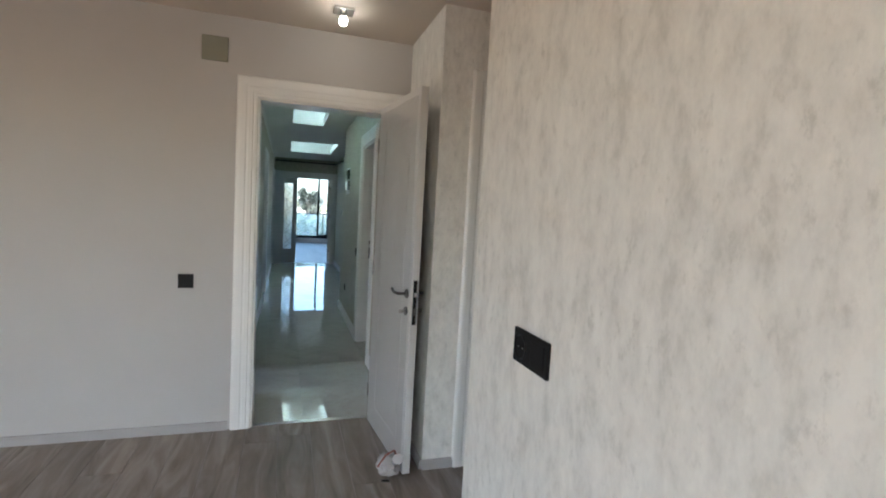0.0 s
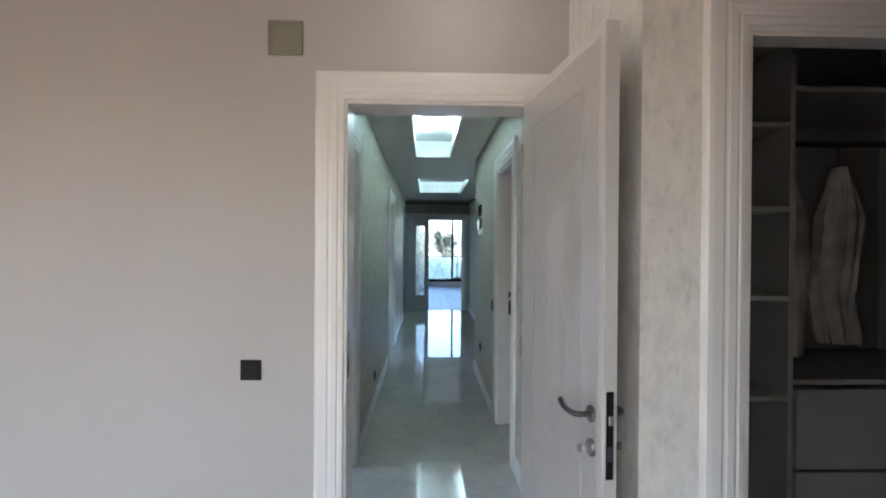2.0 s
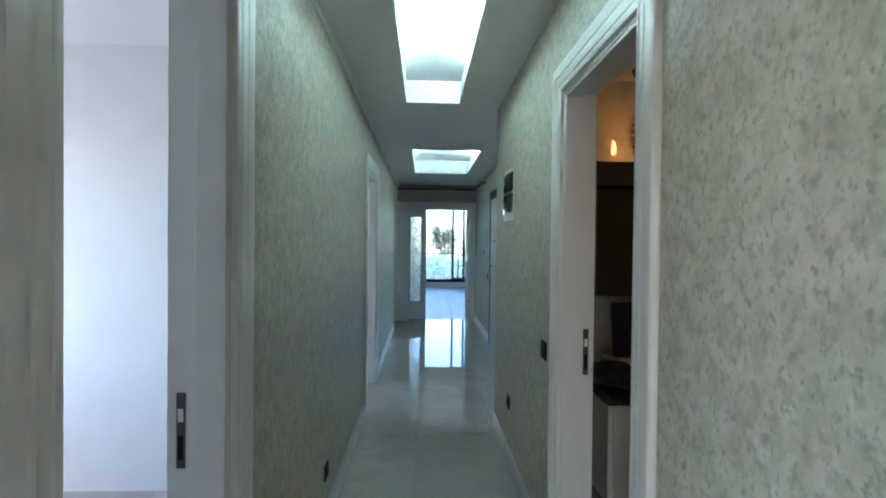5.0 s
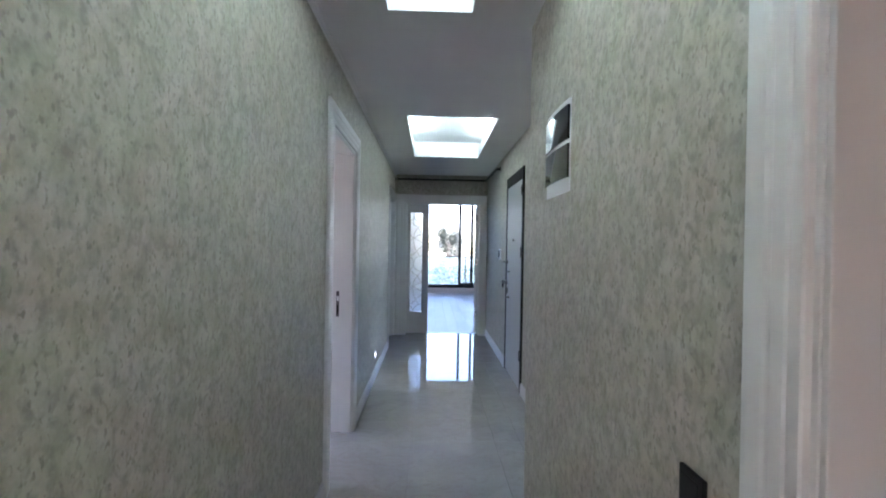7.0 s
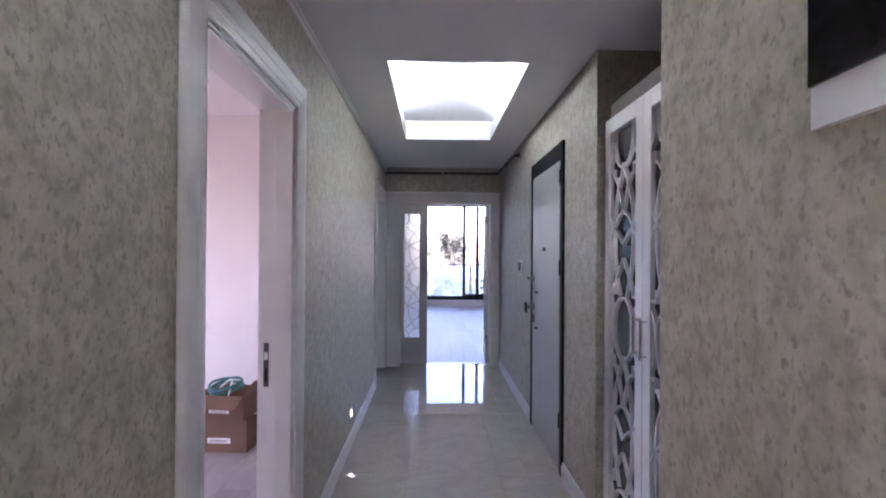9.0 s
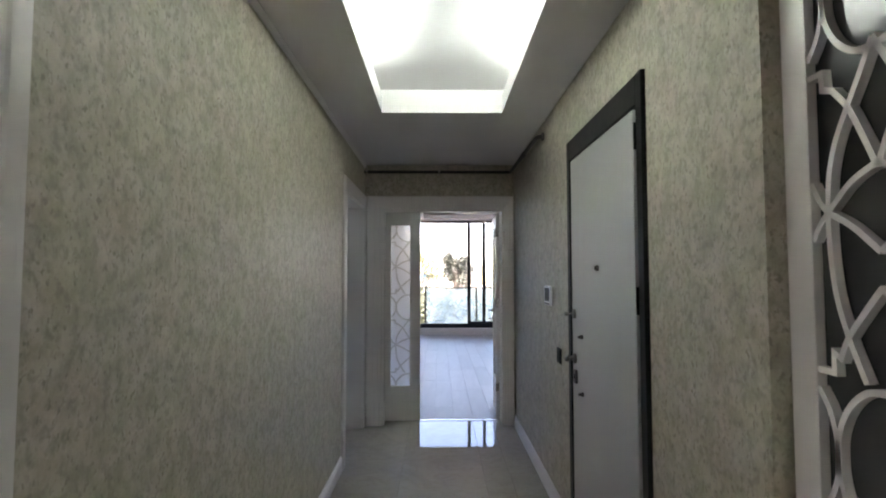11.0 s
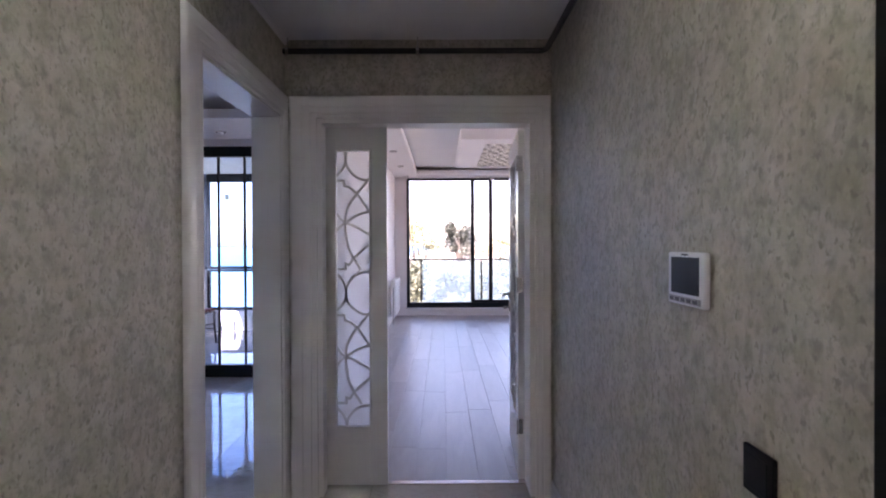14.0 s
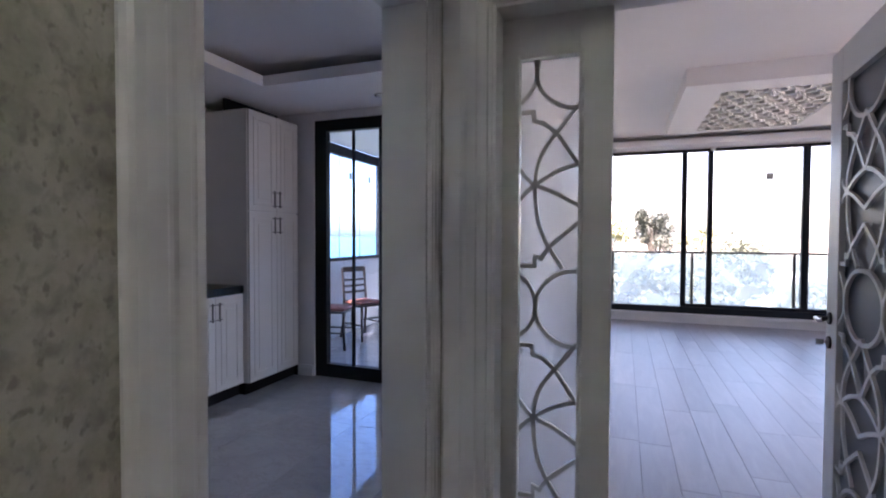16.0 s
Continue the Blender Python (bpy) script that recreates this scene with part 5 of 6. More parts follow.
def bow_handle(parent, x, z):
    bm = bmesh.new()
    for dz in (-0.06, 0.06):
        put_rod(bm, (x, 0.0, z + dz), (x, -0.03, z + dz), 0.004, 8)
        put_rod(bm, (x - 0.028, -0.03, z + dz), (x + 0.028, -0.03, z + dz), 0.0045, 8)
    put_rod(bm, (x, -0.03, z - 0.075), (x, -0.03, z + 0.075), 0.006, 8)
    part("handle", bm, M_DARKMETAL, parent, "chrome bow handle", 40)


def kitchen_door(parent, x0, x1, z0, z1, hx, hz):
    d = part("door", boxed((x0, -0.020, z0), (x1, -0.001, z1), 0.002), M_WHITE, parent)
    for a, b in (((x0 + 0.05, -0.026, z0 + 0.05), (x0 + 0.075, -0.0205, z1 - 0.05)), ((x1 - 0.075, -0.026, z0 + 0.05), (x1 - 0.05, -0.0205, z1 - 0.05)),
                 ((x0 + 0.075, -0.026, z0 + 0.05), (x1 - 0.075, -0.0205, z0 + 0.075)), ((x0 + 0.075, -0.026, z1 - 0.075), (x1 - 0.075, -0.0205, z1 - 0.05)),
                 ((x0 + 0.105, -0.025, z0 + 0.105), (x1 - 0.105, -0.0205, z1 - 0.105))):
        part("moulding", boxed(a, b, 0.002), M_WHITE, d)
    bow_handle(d, hx, hz)
    return d


# cabinets stand along the left wall and face +x: local x runs along -y
tall = thing("tall_kitchen_cabinet", "tall white moulded kitchen cabinet with two doors", "cabinet", Matrix(((0, -1, 0, -2.80), (1, 0, 0, 11.20), (0, 0, 1, 0), (0, 0, 0, 1))))
part("body", boxed((0, 0.0, 0.10), (0.655, 0.62, 2.40), 0.002), M_WHITE, tall)
part("plinth", boxed((0.0, 0.03, 0.0), (0.655, 0.60, 0.099)), M_BLACK, tall, "black recessed plinth")
part("side_filler", boxed((0.656, -0.004, 0.0), (0.675, 0.05, 2.40)), M_BLACK, tall, "black side filler")
# black panel set back above the cabinet, where there is only deep shade
part("top_shade_panel", boxed((0.0, 0.22, 2.401), (0.675, 0.25, 2.503)), M_BLACK, tall, "black panel standing for the deep shade above the cabinet")
for z0, z1, hz in ((1.555, 2.395, 1.665), (0.105, 1.545, 1.435)):
    kitchen_door(tall, 0.004, 0.347, z0, z1, 0.315, hz)
    kitchen_door(tall, 0.351, 0.651, z0, z1, 0.383, hz)
for k in range(4):
    base = thing("base_cabinet", "white moulded kitchen base cabinet under the dark worktop", "cabinet", Matrix(((0, -1, 0, -2.86), (1, 0, 0, 10.595 - 0.605 * k), (0, 0, 1, 0), (0, 0, 0, 1))), "kitchen base cabinets")
    part("body", boxed((0, 0.0, 0.10), (0.60, 0.57, 0.86), 0.002), M_WHITE, base)
    part("plinth", boxed((0.0, 0.03, 0.0), (0.60, 0.55, 0.099)), M_BLACK, base, "black recessed plinth")
    kitchen_door(base, 0.004, 0.298, 0.105, 0.855, 0.265, 0.74)
    kitchen_door(base, 0.302, 0.596, 0.105, 0.855, 0.335, 0.74)
wt = thing("worktop", "polished black granite kitchen worktop with an upstand", "worktop", Matrix.Translation((-2.84, 8.785, 0.862)))
part("slab", boxed((-0.59, 0, 0), (0.01, 2.405, 0.065), 0.003), M_STONE, wt)
part("upstand", boxed((-0.59, 0, 0.0655), (-0.565, 2.405, 0.15), 0.002), M_STONE, wt)


def glazed_door(name, label, m, w, h, panes, mat, post=0.05, outer=0.11, kind="structure", category="window", top=0.105):
    """Dark aluminium frame with glass leaves: local x along, y through, z up."""
    g = thing(name, label, category, m, kind=kind)
    part("window_frame", framed(bmesh.new(), w, 0, h, outer, w - outer, outer, h - top, 0.0, 0.07), M_ANTHRA, g)
    iw = (w - 2 * outer) / panes
    for k in range(panes):
        if k:
            x = outer + k * iw
            part("mullion", boxed((x - post / 2, 0.012, outer), (x + post / 2, 0.055, h - top), 0.002), M_ANTHRA, g)
        pn = part("pane", boxed((outer + k * iw + post / 2, 0.030, outer), (outer + (k + 1) * iw - post / 2, 0.036, h - top)), mat, g)
        pn.visible_shadow = False
    return g


fold = glazed_door("window_1", "dark framed folding glass doors between kitchen and balcony", Matrix.Translation((-2.62, 11.90, 0)), 1.92, 2.43, 6, M_FOLDGLASS, 0.013, 0.125)
for x, y in ((-1.74, 11.55), (-2.9, 9.3), (-0.95, 9.3)):
    ceiling_spot(x, y, 2.505, "small chrome ceiling spotlight in the kitchen border", "kitchen spotlights")


def chair(m, label):
    """Dark wooden ladder-back chair with a padded seat."""
    c = thing("dining_chair", label, "chair", m, "balcony chairs")
    part("seat", boxed((-0.20, -0.20, 0.43), (0.20, 0.20, 0.455), 0.006), M_CHAIRWOOD, c)
    part("cushion", boxed((-0.185, -0.19, 0.456), (0.185, 0.18, 0.495), 0.016), M_SEAT, c, "orange seat cushion", 40)
    for x in (-0.18, 0.18):
        part("leg", tube([(x * 1.08, -0.20, 0), (x, -0.18, 0.25), (x, -0.18, 0.43)], 0.017, 8), M_CHAIRWOOD, c)
        part("back_post", tube([(x * 1.1, 0.24, 0), (x, 0.19, 0.30), (x, 0.19, 0.50), (x, 0.23, 0.92)], 0.017, 8), M_CHAIRWOOD, c)
        part("stretcher", rod((x * 1.04, -0.19, 0.20), (x * 1.04, 0.205, 0.20), 0.009), M_CHAIRWOOD, c)
    for z, hgt in ((0.58, 0.03), (0.66, 0.03), (0.74, 0.03), (0.86, 0.07)):
        y = 0.19 + 0.04 * (z - 0.5) / 0.42
        part("slat", boxed((-0.165, y - 0.008, z), (0.165, y + 0.008, z + hgt), 0.004), M_CHAIRWOOD, c)
    part("front_stretcher", rod((-0.18, -0.185, 0.28), (0.18, -0.185, 0.28), 0.009), M_CHAIRWOOD, c)


chair(pose(-3.06, 13.62, 0, 0, 0, 68), "dark wooden ladder-back chair with orange cushion on the balcony")
chair(pose(-3.14, 13.02, 0, 0, 0, 104), "dark wooden ladder-back chair beside the balcony parapet")

# ---- balcony ----
structure("wall_balcony_left", boxed((-3.54, 12.0, 0), (-3.44, 14.85, 1.0)), M_PLASTER, "white rendered balcony parapet", "wall")
structure("wall_balcony_front", boxed((-3.44, 14.75, 0), (-0.575, 14.85, 0.32)), M_PLASTER, "low white balcony kerb wall", "wall")
cab = thing("balcony_cupboard", "low white cupboard against the balcony wall", "cupboard", Matrix.Translation((-3.43, 12.02, 0)))
part("body", boxed((0, 0, 0), (0.42, 0.30, 0.86), 0.006), M_PLASTER, cab)
part("door", boxed((0.421, 0.01, 0.02), (0.434, 0.29, 0.84), 0.003), M_PVC, cab)


def balcony_glazing(name, label, m, w, z0, z1, panes, skip=()):
    g = thing(name, label, "window", m, kind="structure")
    part("bottom_rail", boxed((0, -0.03, z0), (w, 0.03, z0 + 0.05), 0.003), M_ANTHRA, g)
    part("top_rail", boxed((0, -0.04, z1 - 0.13), (w, 0.04, z1), 0.003), M_ANTHRA, g)
    for x in (0.0, w - 0.04):
        part("post", boxed((x, -0.03, z0 + 0.051), (x + 0.04, 0.03, z1 - 0.131), 0.003), M_ANTHRA, g)
    iw = (w - 0.08) / panes
    for k in range(panes):
        if k in skip:
            continue
        pn = part("pane", boxed((0.045 + iw * k, -0.004, z0 + 0.051), (0.035 + iw * (k + 1), 0.004, z1 - 0.131)), M_BLUEGLASS, g)
        pn.visible_shadow = False
        tag = part("sticker", boxed((0.04 + iw * (k + 0.45), -0.006, z1 - 0.42), (0.04 + iw * (k + 0.45) + 0.07, -0.0045, z1 - 0.33)), M_VENT, pn)
        if k:
            part("edge_seal", boxed((0.036 + iw * k, -0.006, z0 + 0.051), (0.044 + iw * k, 0.006, z1 - 0.131)), M_DARKMETAL, g)
    return g


balcony_glazing("window_2", "frameless blue-tinted balcony glazing above the parapet", pose(-3.49, 12.02, 0, 0, 0, 90), 2.82, 1.0, 2.56, 5, (0,))
balcony_glazing("window_3", "frameless blue-tinted glazing along the balcony front", pose(-3.43, 14.80, 0), 2.82, 1.0, 2.56, 5)
low = thing("window_4", "low dark framed balcony panes under the rail", "window", pose(-3.43, 14.80, 0), kind="structure")
part("frame", framed(bmesh.new(), 2.82, 0.33, 0.995, 0.04, 2.78, 0.38, 0.96, -0.03, 0.03), M_ANTHRA, low)
part("pane", boxed((0.041, -0.003, 0.381), (2.779, 0.003, 0.959)), M_GLASS, low).visible_shadow = False

# ---- living room things ----
win = thing("window_5", "wide dark aluminium sliding window wall of the living room", "window", Matrix.Translation((0, 16.41, 0)), kind="structure")
part("window_frame", framed(bmesh.new(), 4.88, 0.15, 2.70, 0.055, 4.825, 0.25, 2.66, 0.0, 0.12), M_ANTHRA, win, at=Matrix.Translation((-0.28, 0, 0)))
for x0, x1 in ((0.985, 1.06), (1.345, 1.42), (2.575, 2.665), (3.6, 3.68)):
    part("mullion", boxed((x0, 0.02, 0.251), (x1, 0.10, 2.659), 0.003), M_ANTHRA, win)
for x0, x1 in ((-0.224, 0.984), (1.061, 1.344), (1.421, 2.574), (2.666, 3.599), (3.681, 4.54)):
    part("pane", boxed((x0, 0.055, 0.251), (x1, 0.063, 2.659)), M_GLASS, win).visible_shadow = False
part("sticker", boxed((2.12, 0.048, 2.20), (2.21, 0.050, 2.30)), M_VENT, win)
part("sliding_rail", boxed((1.061, 0.018, 0.251), (3.6, 0.10, 0.30), 0.003), M_ANTHRA, win)
structure("trim_window_sill", boxed((-0.30, 16.30, 0.115), (4.62, 16.399, 0.149), 0.004), M_SKIRT, "white sill under the living room window", "window sill")

rail = thing("glass_balustrade", "glass balcony balustrade with a dark top rail", "railing", Matrix.Translation((0, 17.75, 0)))
part("top_rail", boxed((-0.7, -0.03, 1.045), (5.4, 0.03, 1.08), 0.004), M_ANTHRA, rail)
for x in (-0.05, 1.30, 2.85, 4.3):
    part("post", boxed((x - 0.02, -0.02, 0.0), (x + 0.02, 0.02, 1.044), 0.002), M_ANTHRA, rail)
for x0, x1 in ((-0.02, 1.27), (1.33, 2.82), (2.88, 4.27)):
    part("pane", boxed((x0, -0.005, 0.06), (x1, 0.005, 1.043)), M_RAILGLASS, rail).visible_shadow = False
structure("floor_terrace", boxed((-0.7, 16.58, -0.12), (5.4, 17.85, -0.002)), M_CONCRETE, "plain terrace slab outside the living room", "floor")

# dropped ceiling box with a fretwork light panel
drop = thing("ceiling_light_box", "white dropped ceiling box with a fretwork panel", "ceiling panel", Matrix.Translation((0, 0, 2.72)))
part("box", framed(bmesh.new(), 2.6, 0, 2.3, 0.34, 1.45, 0.30, 2.14, 0.0, 0.164, 0.0), M_CEILWHITE, drop, at=Matrix(((1, 0, 0, 0.665), (0, 0, 1, 12.95), (0, 1, 0, 0), (0, 0, 0, 1))))
part("panel_back", boxed((0.99, 13.24, 0.05), (2.13, 15.10, 0.06)), M_FROST, drop, "white diffusing back panel")
bm = bmesh.new()
rng = random.Random(5)
for j in range(12):
    for i in range(7):
        cx, cy = 1.005 + (i + 0.5 * (j % 2)) * 0.165, 13.25 + (j + 0.5) * 0.154
        q1, q2 = rng.uniform(-0.03, 0.03), rng.uniform(-0.03, 0.03)
        pts = [(cx - 0.085, cy - 0.04, 0), (cx - 0.045 + q1, cy + 0.04 + q2, 0), (cx + 0.02 + q2, cy + 0.085, 0), (cx + 0.085, cy + 0.04, 0), (cx + 0.05 + q1, cy - 0.07, 0)]
        for p0, p1 in zip(pts, pts[1:]):
            if max(p0[0], p1[0]) < 2.115:
                d = (Vector(p1) - Vector(p0)).normalized()
                nn = Vector((-d.y, d.x, 0)) * 0.010
                lo = [bm.verts.new(Vector(c) + s * nn + Vector((0, 0, h_))) for h_ in (0.004, 0.03) for c, s in ((p0, 1), (p0, -1), (p1, -1), (p1, 1))]
                bm.faces.new(lo[:4])
                bm.faces.new(lo[4:][::-1])
                for q in range(4):
                    bm.faces.new((lo[(q + 1) % 4], lo[q], lo[4 + q], lo[4 + (q + 1) % 4]))
part("fretwork", bm, M_WHITE, drop, "white cut fretwork")

for y in (12.3, 13.7, 15.0, 16.2):
    ceiling_spot(-0.27, y, 2.72, "small chrome spotlight in the living room ceiling border", "living room spotlights")

rad = thing("radiator", "white panel radiator on the living room wall", "radiator", Matrix.Translation((-0.505, 15.25, 0.16)))
part("panel", boxed((0.035, 0.0, 0.0), (0.115, 0.9, 0.60), 0.006), M_PVC, rad)
for k in range(17):
    part("rib", boxed((0.1155, 0.03 + 0.05 * k, 0.03), (0.121, 0.055 + 0.05 * k, 0.57), 0.002), M_PVC, rad)
part("grille", boxed((0.04, 0.005, 0.601), (0.11, 0.895, 0.612), 0.002), M_PVC, rad)
part("valve", rod((0.075, -0.04, 0.52), (0.075, 0.0, 0.52), 0.022), M_PVC, rad, smooth=40)
part("pipe", rod((0.075, -0.03, -0.16), (0.075, -0.03, 0.52), 0.008), M_CHROME, rad, smooth=40)
part("bracket", boxed((0.0, 0.15, 0.1), (0.036, 0.19, 0.5)), M_PVC, rad)
glazed_door("window_6", "dark framed glass door between living room and balcony", pose(-0.53, 13.3, 0, 0, 0, 90), 1.6, 2.5, 2, M_GLASS, 0.09, 0.09)
# side window added out of view for more daylight on the living room ceiling
glazed_door("window_7", "dark framed side window, added unseen to light the living room", pose(5.17, 9.9, 0.05, 0, 0, 90), 6.2, 2.63, 5, M_GLASS, 0.07, 0.06)
lw = thing("window_sensor", "small white blind bracket above the living room window", "bracket", Matrix.Translation((1.40, 16.36, 2.66)))
part("bracket", boxed((-0.03, -0.04, 0.0), (0.03, 0.039, 0.055), 0.006), M_PVC, lw)
lw2 = thing("window_sensor", "small white blind bracket above the living room window", "bracket", Matrix.Translation((-0.30, 16.36, 2.66)))
part("bracket", boxed((-0.03, -0.04, 0.0), (0.03, 0.039, 0.055), 0.006), M_PVC, lw2)

# ---- outside ----
structure("ground", boxed((-1500, -600, -7.4), (1500, 2600, -7.0)), M_GRASS, "dry grassy ground far below the windows", "ground")
# terracotta slabs added out of view to throw warm sunlight into the bedroom
M_TERRACOTTA = painted("terracotta_bounce", (0.42, 0.245, 0.10), 0.8, 0.15, 2.0)
structure("floor_bounce_slab", boxed((-6.2, -8.2, -0.20), (0.9, -5.21, -0.06)), M_TERRACOTTA, "unseen terracotta slab added to bounce warm sun into the bedroom", "floor")
structure("floor_bounce_slab", boxed((-6.2, -5.209, -0.20), (-3.61, 0.3, -0.06)), M_TERRACOTTA, "unseen terracotta slab added to bounce warm sun into the bedroom", "floor")
# brown ground, never in view, added to tint the light entering the bedroom
structure("ground_brown_bounce", boxed((-400, -500, -6.99), (400, -6.0, -6.9)), M_BROWNBOUNCE, "unseen brown ground added below the bedroom window to warm its light", "ground")
structure("ground_brown_bounce", boxed((-400, -6.0, -6.99), (-4.0, 3.0, -6.9)), M_BROWNBOUNCE, "unseen brown ground added beside the house to warm the bedroom light", "ground")
M_GARDEN = painted("garden_ground", (0.12, 0.135, 0.085), 0.9, 0.45, 0.25)
structure("ground_garden", boxed((-24, 18.2, -6.99), (260, 240, -6.9)), M_GARDEN, "green garden ground below the terrace", "ground")
structure("water", boxed((-2400, 60, -6.9), (-25, 2600, -6.8)), M_SEA, "blue sea beyond the balcony", "water")


def tree(x, y, base, height, spread, mat, seed, clumps, label, low=0.84):
    """A tapered trunk with limbs and a loose crown of small leaf blades."""
    r = random.Random(seed)
    t = thing("tree", label, "tree", Matrix.Translation((x, y, base)), "garden trees")
    bm = bmesh.new()
    tips = []
    fork = height * (low - 0.08)
    put_rod(bm, (0, 0, 0), (0.1, 0.05, fork), height * 0.018, 8, height * 0.010)
    for k in range(11):
        a = k * 2.4 + r.random()
        up = r.uniform(0, 1)
        out = spread * r.uniform(0.35, 0.8) * (1 - 0.55 * up)
        tip = Vector((math.cos(a) * out, math.sin(a) * out, height * (low + (0.98 - low) * up)))
        put_rod(bm, (0.1, 0.05, fork * r.uniform(0.85, 1.0)), tip, height * 0.005, 6, height * 0.0015)
        tips.append(tip)
    part("trunk", bm, M_BARK, t)
    verts, faces = [], []
    for c in range(clumps):
        core = r.choice(tips) + Vector((r.gauss(0, 1), r.gauss(0, 1), r.gauss(0, 0.7))) * spread * 0.20
        for q in range(70):
            p = core + Vector((r.gauss(0, 1), r.gauss(0, 1), r.gauss(0, 1))) * spread * 0.10
            u = Vector((r.uniform(-1, 1), r.uniform(-1, 1), r.uniform(-0.7, 0.7))).normalized() * r.uniform(0.06, 0.10)
            w = u.cross(Vector((r.uniform(-1, 1), r.uniform(-1, 1), 1))).normalized() * 0.045
            k = len(verts)
            verts += [p - u, p + w, p + u, p - w]
            faces.append((k, k + 1, k + 2, k + 3))
    me = bpy.data.meshes.new("crown")
    me.from_pydata(verts, [], faces)
    me.materials.append(mat)
    crown = new("crown", me)
    crown.parent = t


tree(1.15, 28.5, -7, 9.3, 0.95, M_LEAFDARK, 11, 40, "dark green pine-like tree beyond the balcony", 0.86)
tree(-0.75, 27.5, -7, 9.6, 1.25, M_LEAFYEL, 12, 40, "yellow-green sunlit tree beyond the balcony", 0.85)
tree(0.1, 23.5, -7, 7.75, 1.35, M_LEAFPALE, 13, 225, "pale leafy tree behind the glass balustrade", 0.80)
tree(2.3, 25.5, -7, 7.45, 1.5, M_LEAFPALE, 14, 195, "pale leafy tree behind the glass balustrade", 0.80)
tree(4.3, 30.0, -7, 7.6, 1.7, M_LEAFPALE, 15, 180, "pale green tree behind the glass balustrade", 0.82)
tree(6.8, 29.0, -7, 6.3, 1.8, M_LEAFPALE, 17, 180, "pale green tree behind the glass balustrade", 0.82)
tree(3.4, 34.0, -7, 9.0, 1.1, M_LEAFYEL, 18, 34, "yellow-green sunlit tree beyond the balcony", 0.86)


def house(x, y, z, w, d, h, label):
    b = thing("house", label, "house", Matrix.Translation((x, y, z)))
    part("wall", boxed((0, 0, 0), (w, d, h)), M_PLASTER, b)
    part("roof", boxed((-0.4, -0.4, h), (w + 0.4, d + 0.4, h + 0.3), 0.03), M_CONCRETE, b)
    for k in range(3):
        wd = part("window", boxed((0.8 + k * w / 3, -0.06, h - 2.0), (1.9 + k * w / 3, -0.001, h - 0.8)), M_ANTHRA, b)
        part("sill", boxed((0.7 + k * w / 3, -0.16, h - 2.1), (2.0 + k * w / 3, -0.001, h - 2.001)), M_CONCRETE, wd)


house(7.5, 40, -7, 11, 8, 5.6, "low white house beyond the garden")

# ---- floors, laid piece by piece ----
structure("floor_base", boxed((-3.6, -5.2, -0.20), (5.3, 16.58, -0.013)), M_JOINT, "plain screed under the floors", "floor")


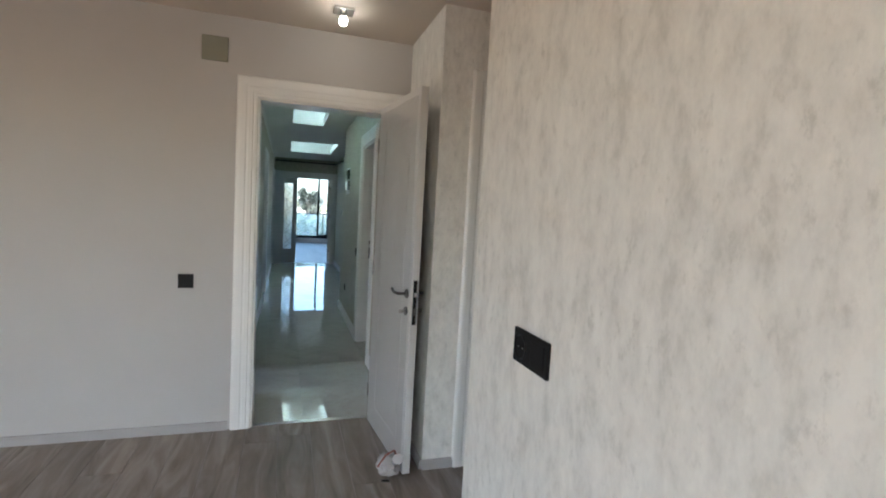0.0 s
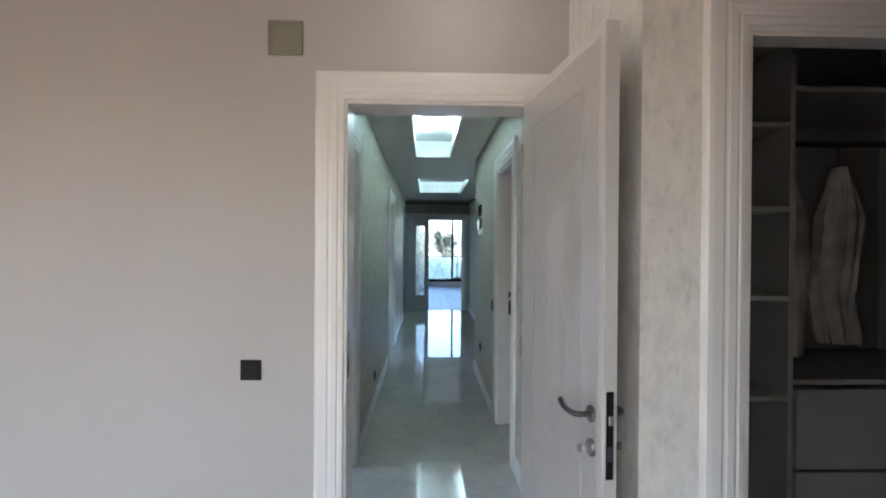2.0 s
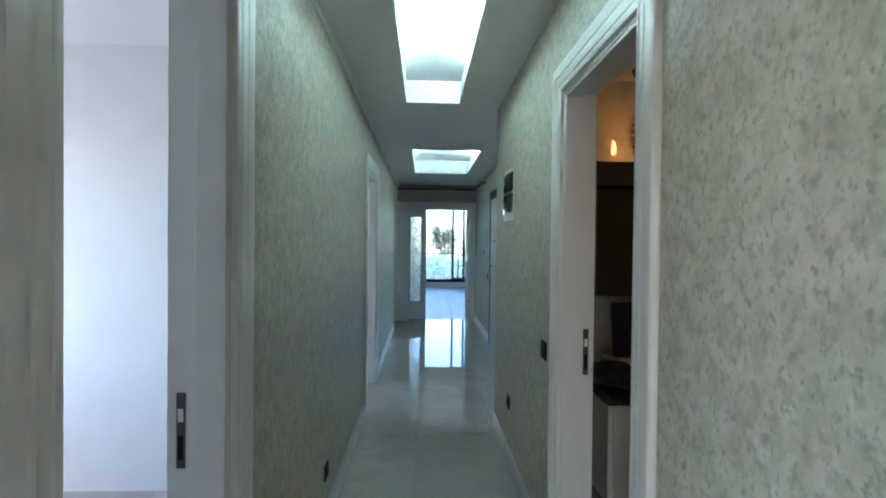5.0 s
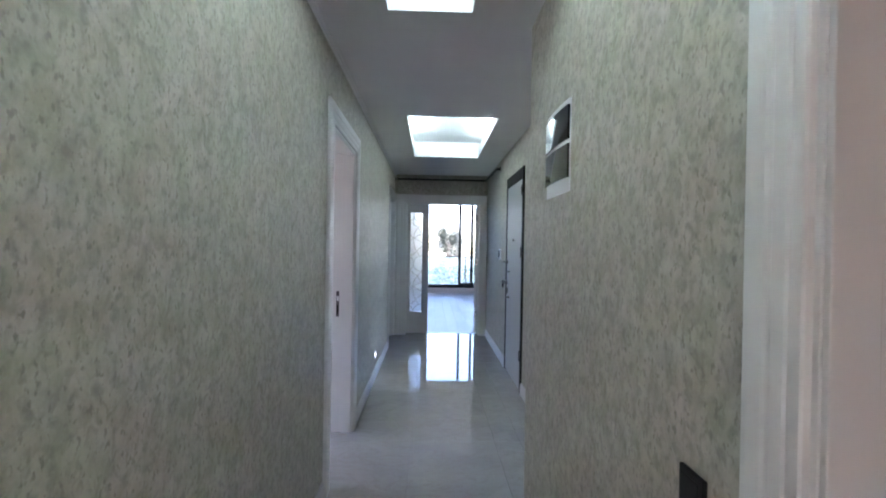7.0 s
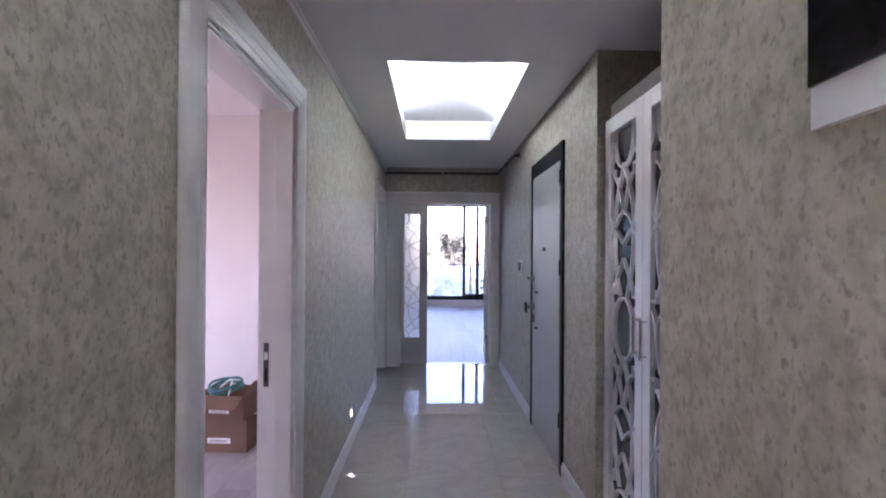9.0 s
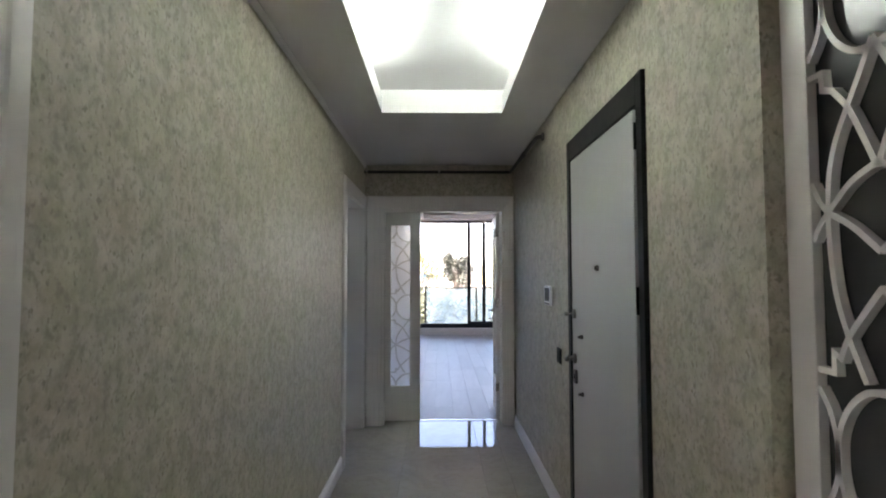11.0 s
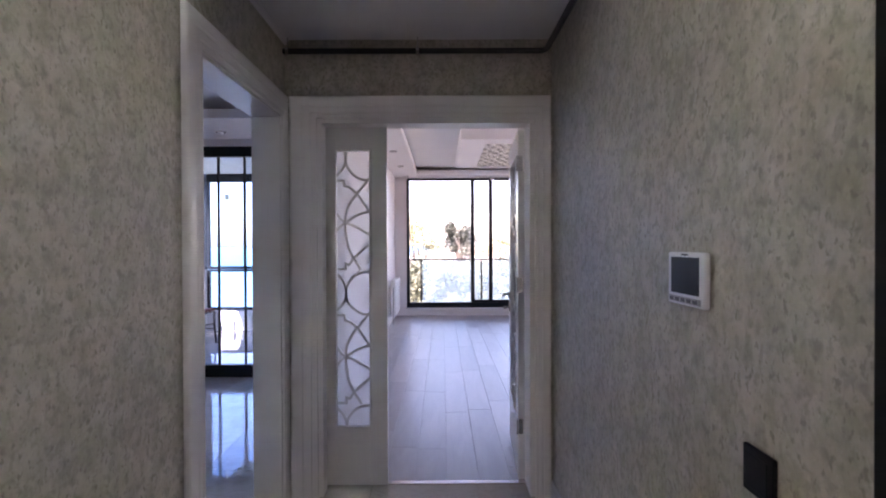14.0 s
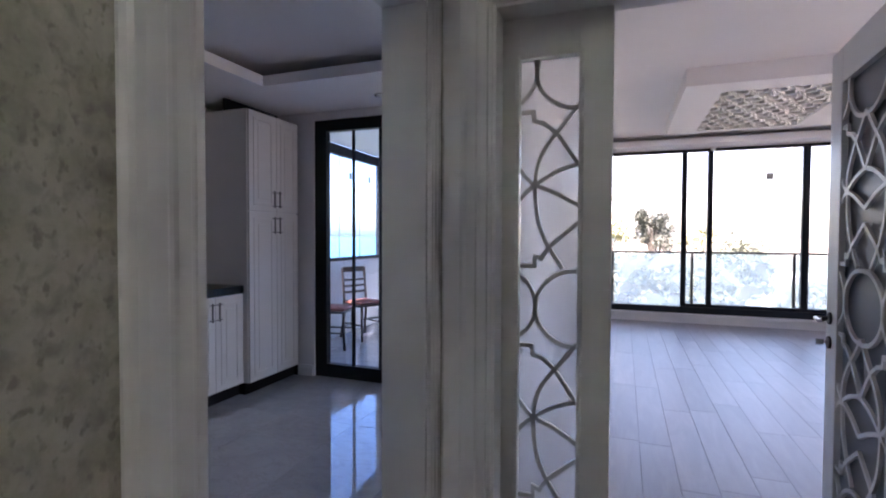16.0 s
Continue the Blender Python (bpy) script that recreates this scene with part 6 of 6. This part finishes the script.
def lay(name, label, category, base_mat, piece, mat, x0, x1, y0, y1, pw, pl, gap, stagger, seed, skip=None):
    """A floor of pieces pw by pl, clipped to the room, every piece an object on shared meshes."""
    f = structure(name, boxed((x0, y0, -0.0125), (x1, y1, -0.006)), base_mat, label, category)
    shared = {}
    r = random.Random(seed)
    x = x0
    while x < x1 - 0.01:
        xe = min(x + pw, x1)
        y = y0 - (r.random() * pl if stagger else 0)
        while y < y1 - 0.01:
            a, b = max(y, y0), min(y + pl, y1)
            if b - a > 0.02 and xe - x > 0.015:
                key = (round(xe - x, 3), round(b - a, 3))
                if key not in shared:
                    hx, hy = key[0] / 2 - gap / 2, key[1] / 2 - gap / 2
                    c = 0.0012
                    bm = bmesh.new()
                    lo = [bm.verts.new((sx * hx, sy * hy, -0.0055)) for sx, sy in ((-1, -1), (1, -1), (1, 1), (-1, 1))]
                    md = [bm.verts.new((sx * hx, sy * hy, -c)) for sx, sy in ((-1, -1), (1, -1), (1, 1), (-1, 1))]
                    hi = [bm.verts.new((sx * (hx - c), sy * (hy - c), 0)) for sx, sy in ((-1, -1), (1, -1), (1, 1), (-1, 1))]
                    bm.faces.new(hi)
                    for i in range(4):
                        n = (i + 1) % 4
                        bm.faces.new((lo[i], lo[n], md[n], md[i]))
                        bm.faces.new((md[i], md[n], hi[n], hi[i]))
                    shared[key] = mesh_of(piece, bm, mat)
                ob = new(piece, shared[key])
                ob.parent = f
                ob.location = ((x + xe) / 2, (a + b) / 2, 0)
            y += pl
        x += pw
    return f


lay("floor_corridor", "polished grey-beige marble-look tiles in the corridor", "floor", M_GROUT, "tile", M_MARBLE, -0.575, 0.81, 0.43, 9.58, 0.60, 1.20, 0.0018, False, 1)
lay("floor_entry", "polished grey-beige marble-look tiles beside the entry door", "floor", M_GROUT, "tile", M_MARBLE, 0.81, 1.72, 4.03, 9.58, 0.60, 1.20, 0.0018, False, 9)
lay("floor_bedroom", "grey-brown wood laminate planks in the bedroom", "floor", M_SOFTJOINT, "plank", M_WOOD, -3.2, 3.0, -5.0, 0.43, 0.192, 1.29, 0.0015, True, 2)
lay("floor_living", "pale grey-brown laminate planks in the living room", "floor", M_SOFTJOINT, "plank", M_LIVWOOD, -0.51, 5.1, 9.58, 16.4, 0.192, 1.29, 0.0012, True, 3)
lay("floor_kitchen", "polished pale marble-look tiles in the kitchen", "floor", M_GROUT, "tile", M_KTILE, -3.44, -0.575, 7.35, 12.0, 0.60, 1.20, 0.0018, False, 4)
lay("floor_balcony", "pale matt balcony tiles", "floor", M_GROUT, "tile", M_KTILE, -3.44, -0.575, 12.0, 14.75, 0.60, 0.60, 0.003, False, 5)
lay("floor_side_room", "pale laminate planks in the side room", "floor", M_JOINT, "plank", M_LIVWOOD, -3.4, -0.575, 3.3, 7.25, 0.192, 1.29, 0.0022, True, 6)
lay("floor_study", "pale laminate planks in the study", "floor", M_JOINT, "plank", M_LIVWOOD, -3.0, -0.575, 0.565, 3.2, 0.192, 1.29, 0.0022, True, 7)
lay("floor_bathroom", "beige bathroom floor tiles", "floor", M_GROUT, "tile", M_BTILE, 0.81, 2.7, 0.75, 3.22, 0.60, 0.60, 0.003, False, 8)
structure("floor_dressing", boxed((0.75, 0.43, -0.006), (3.0, 0.585, -0.001)), M_WOOD, "grey-brown laminate in the dressing room", "floor")
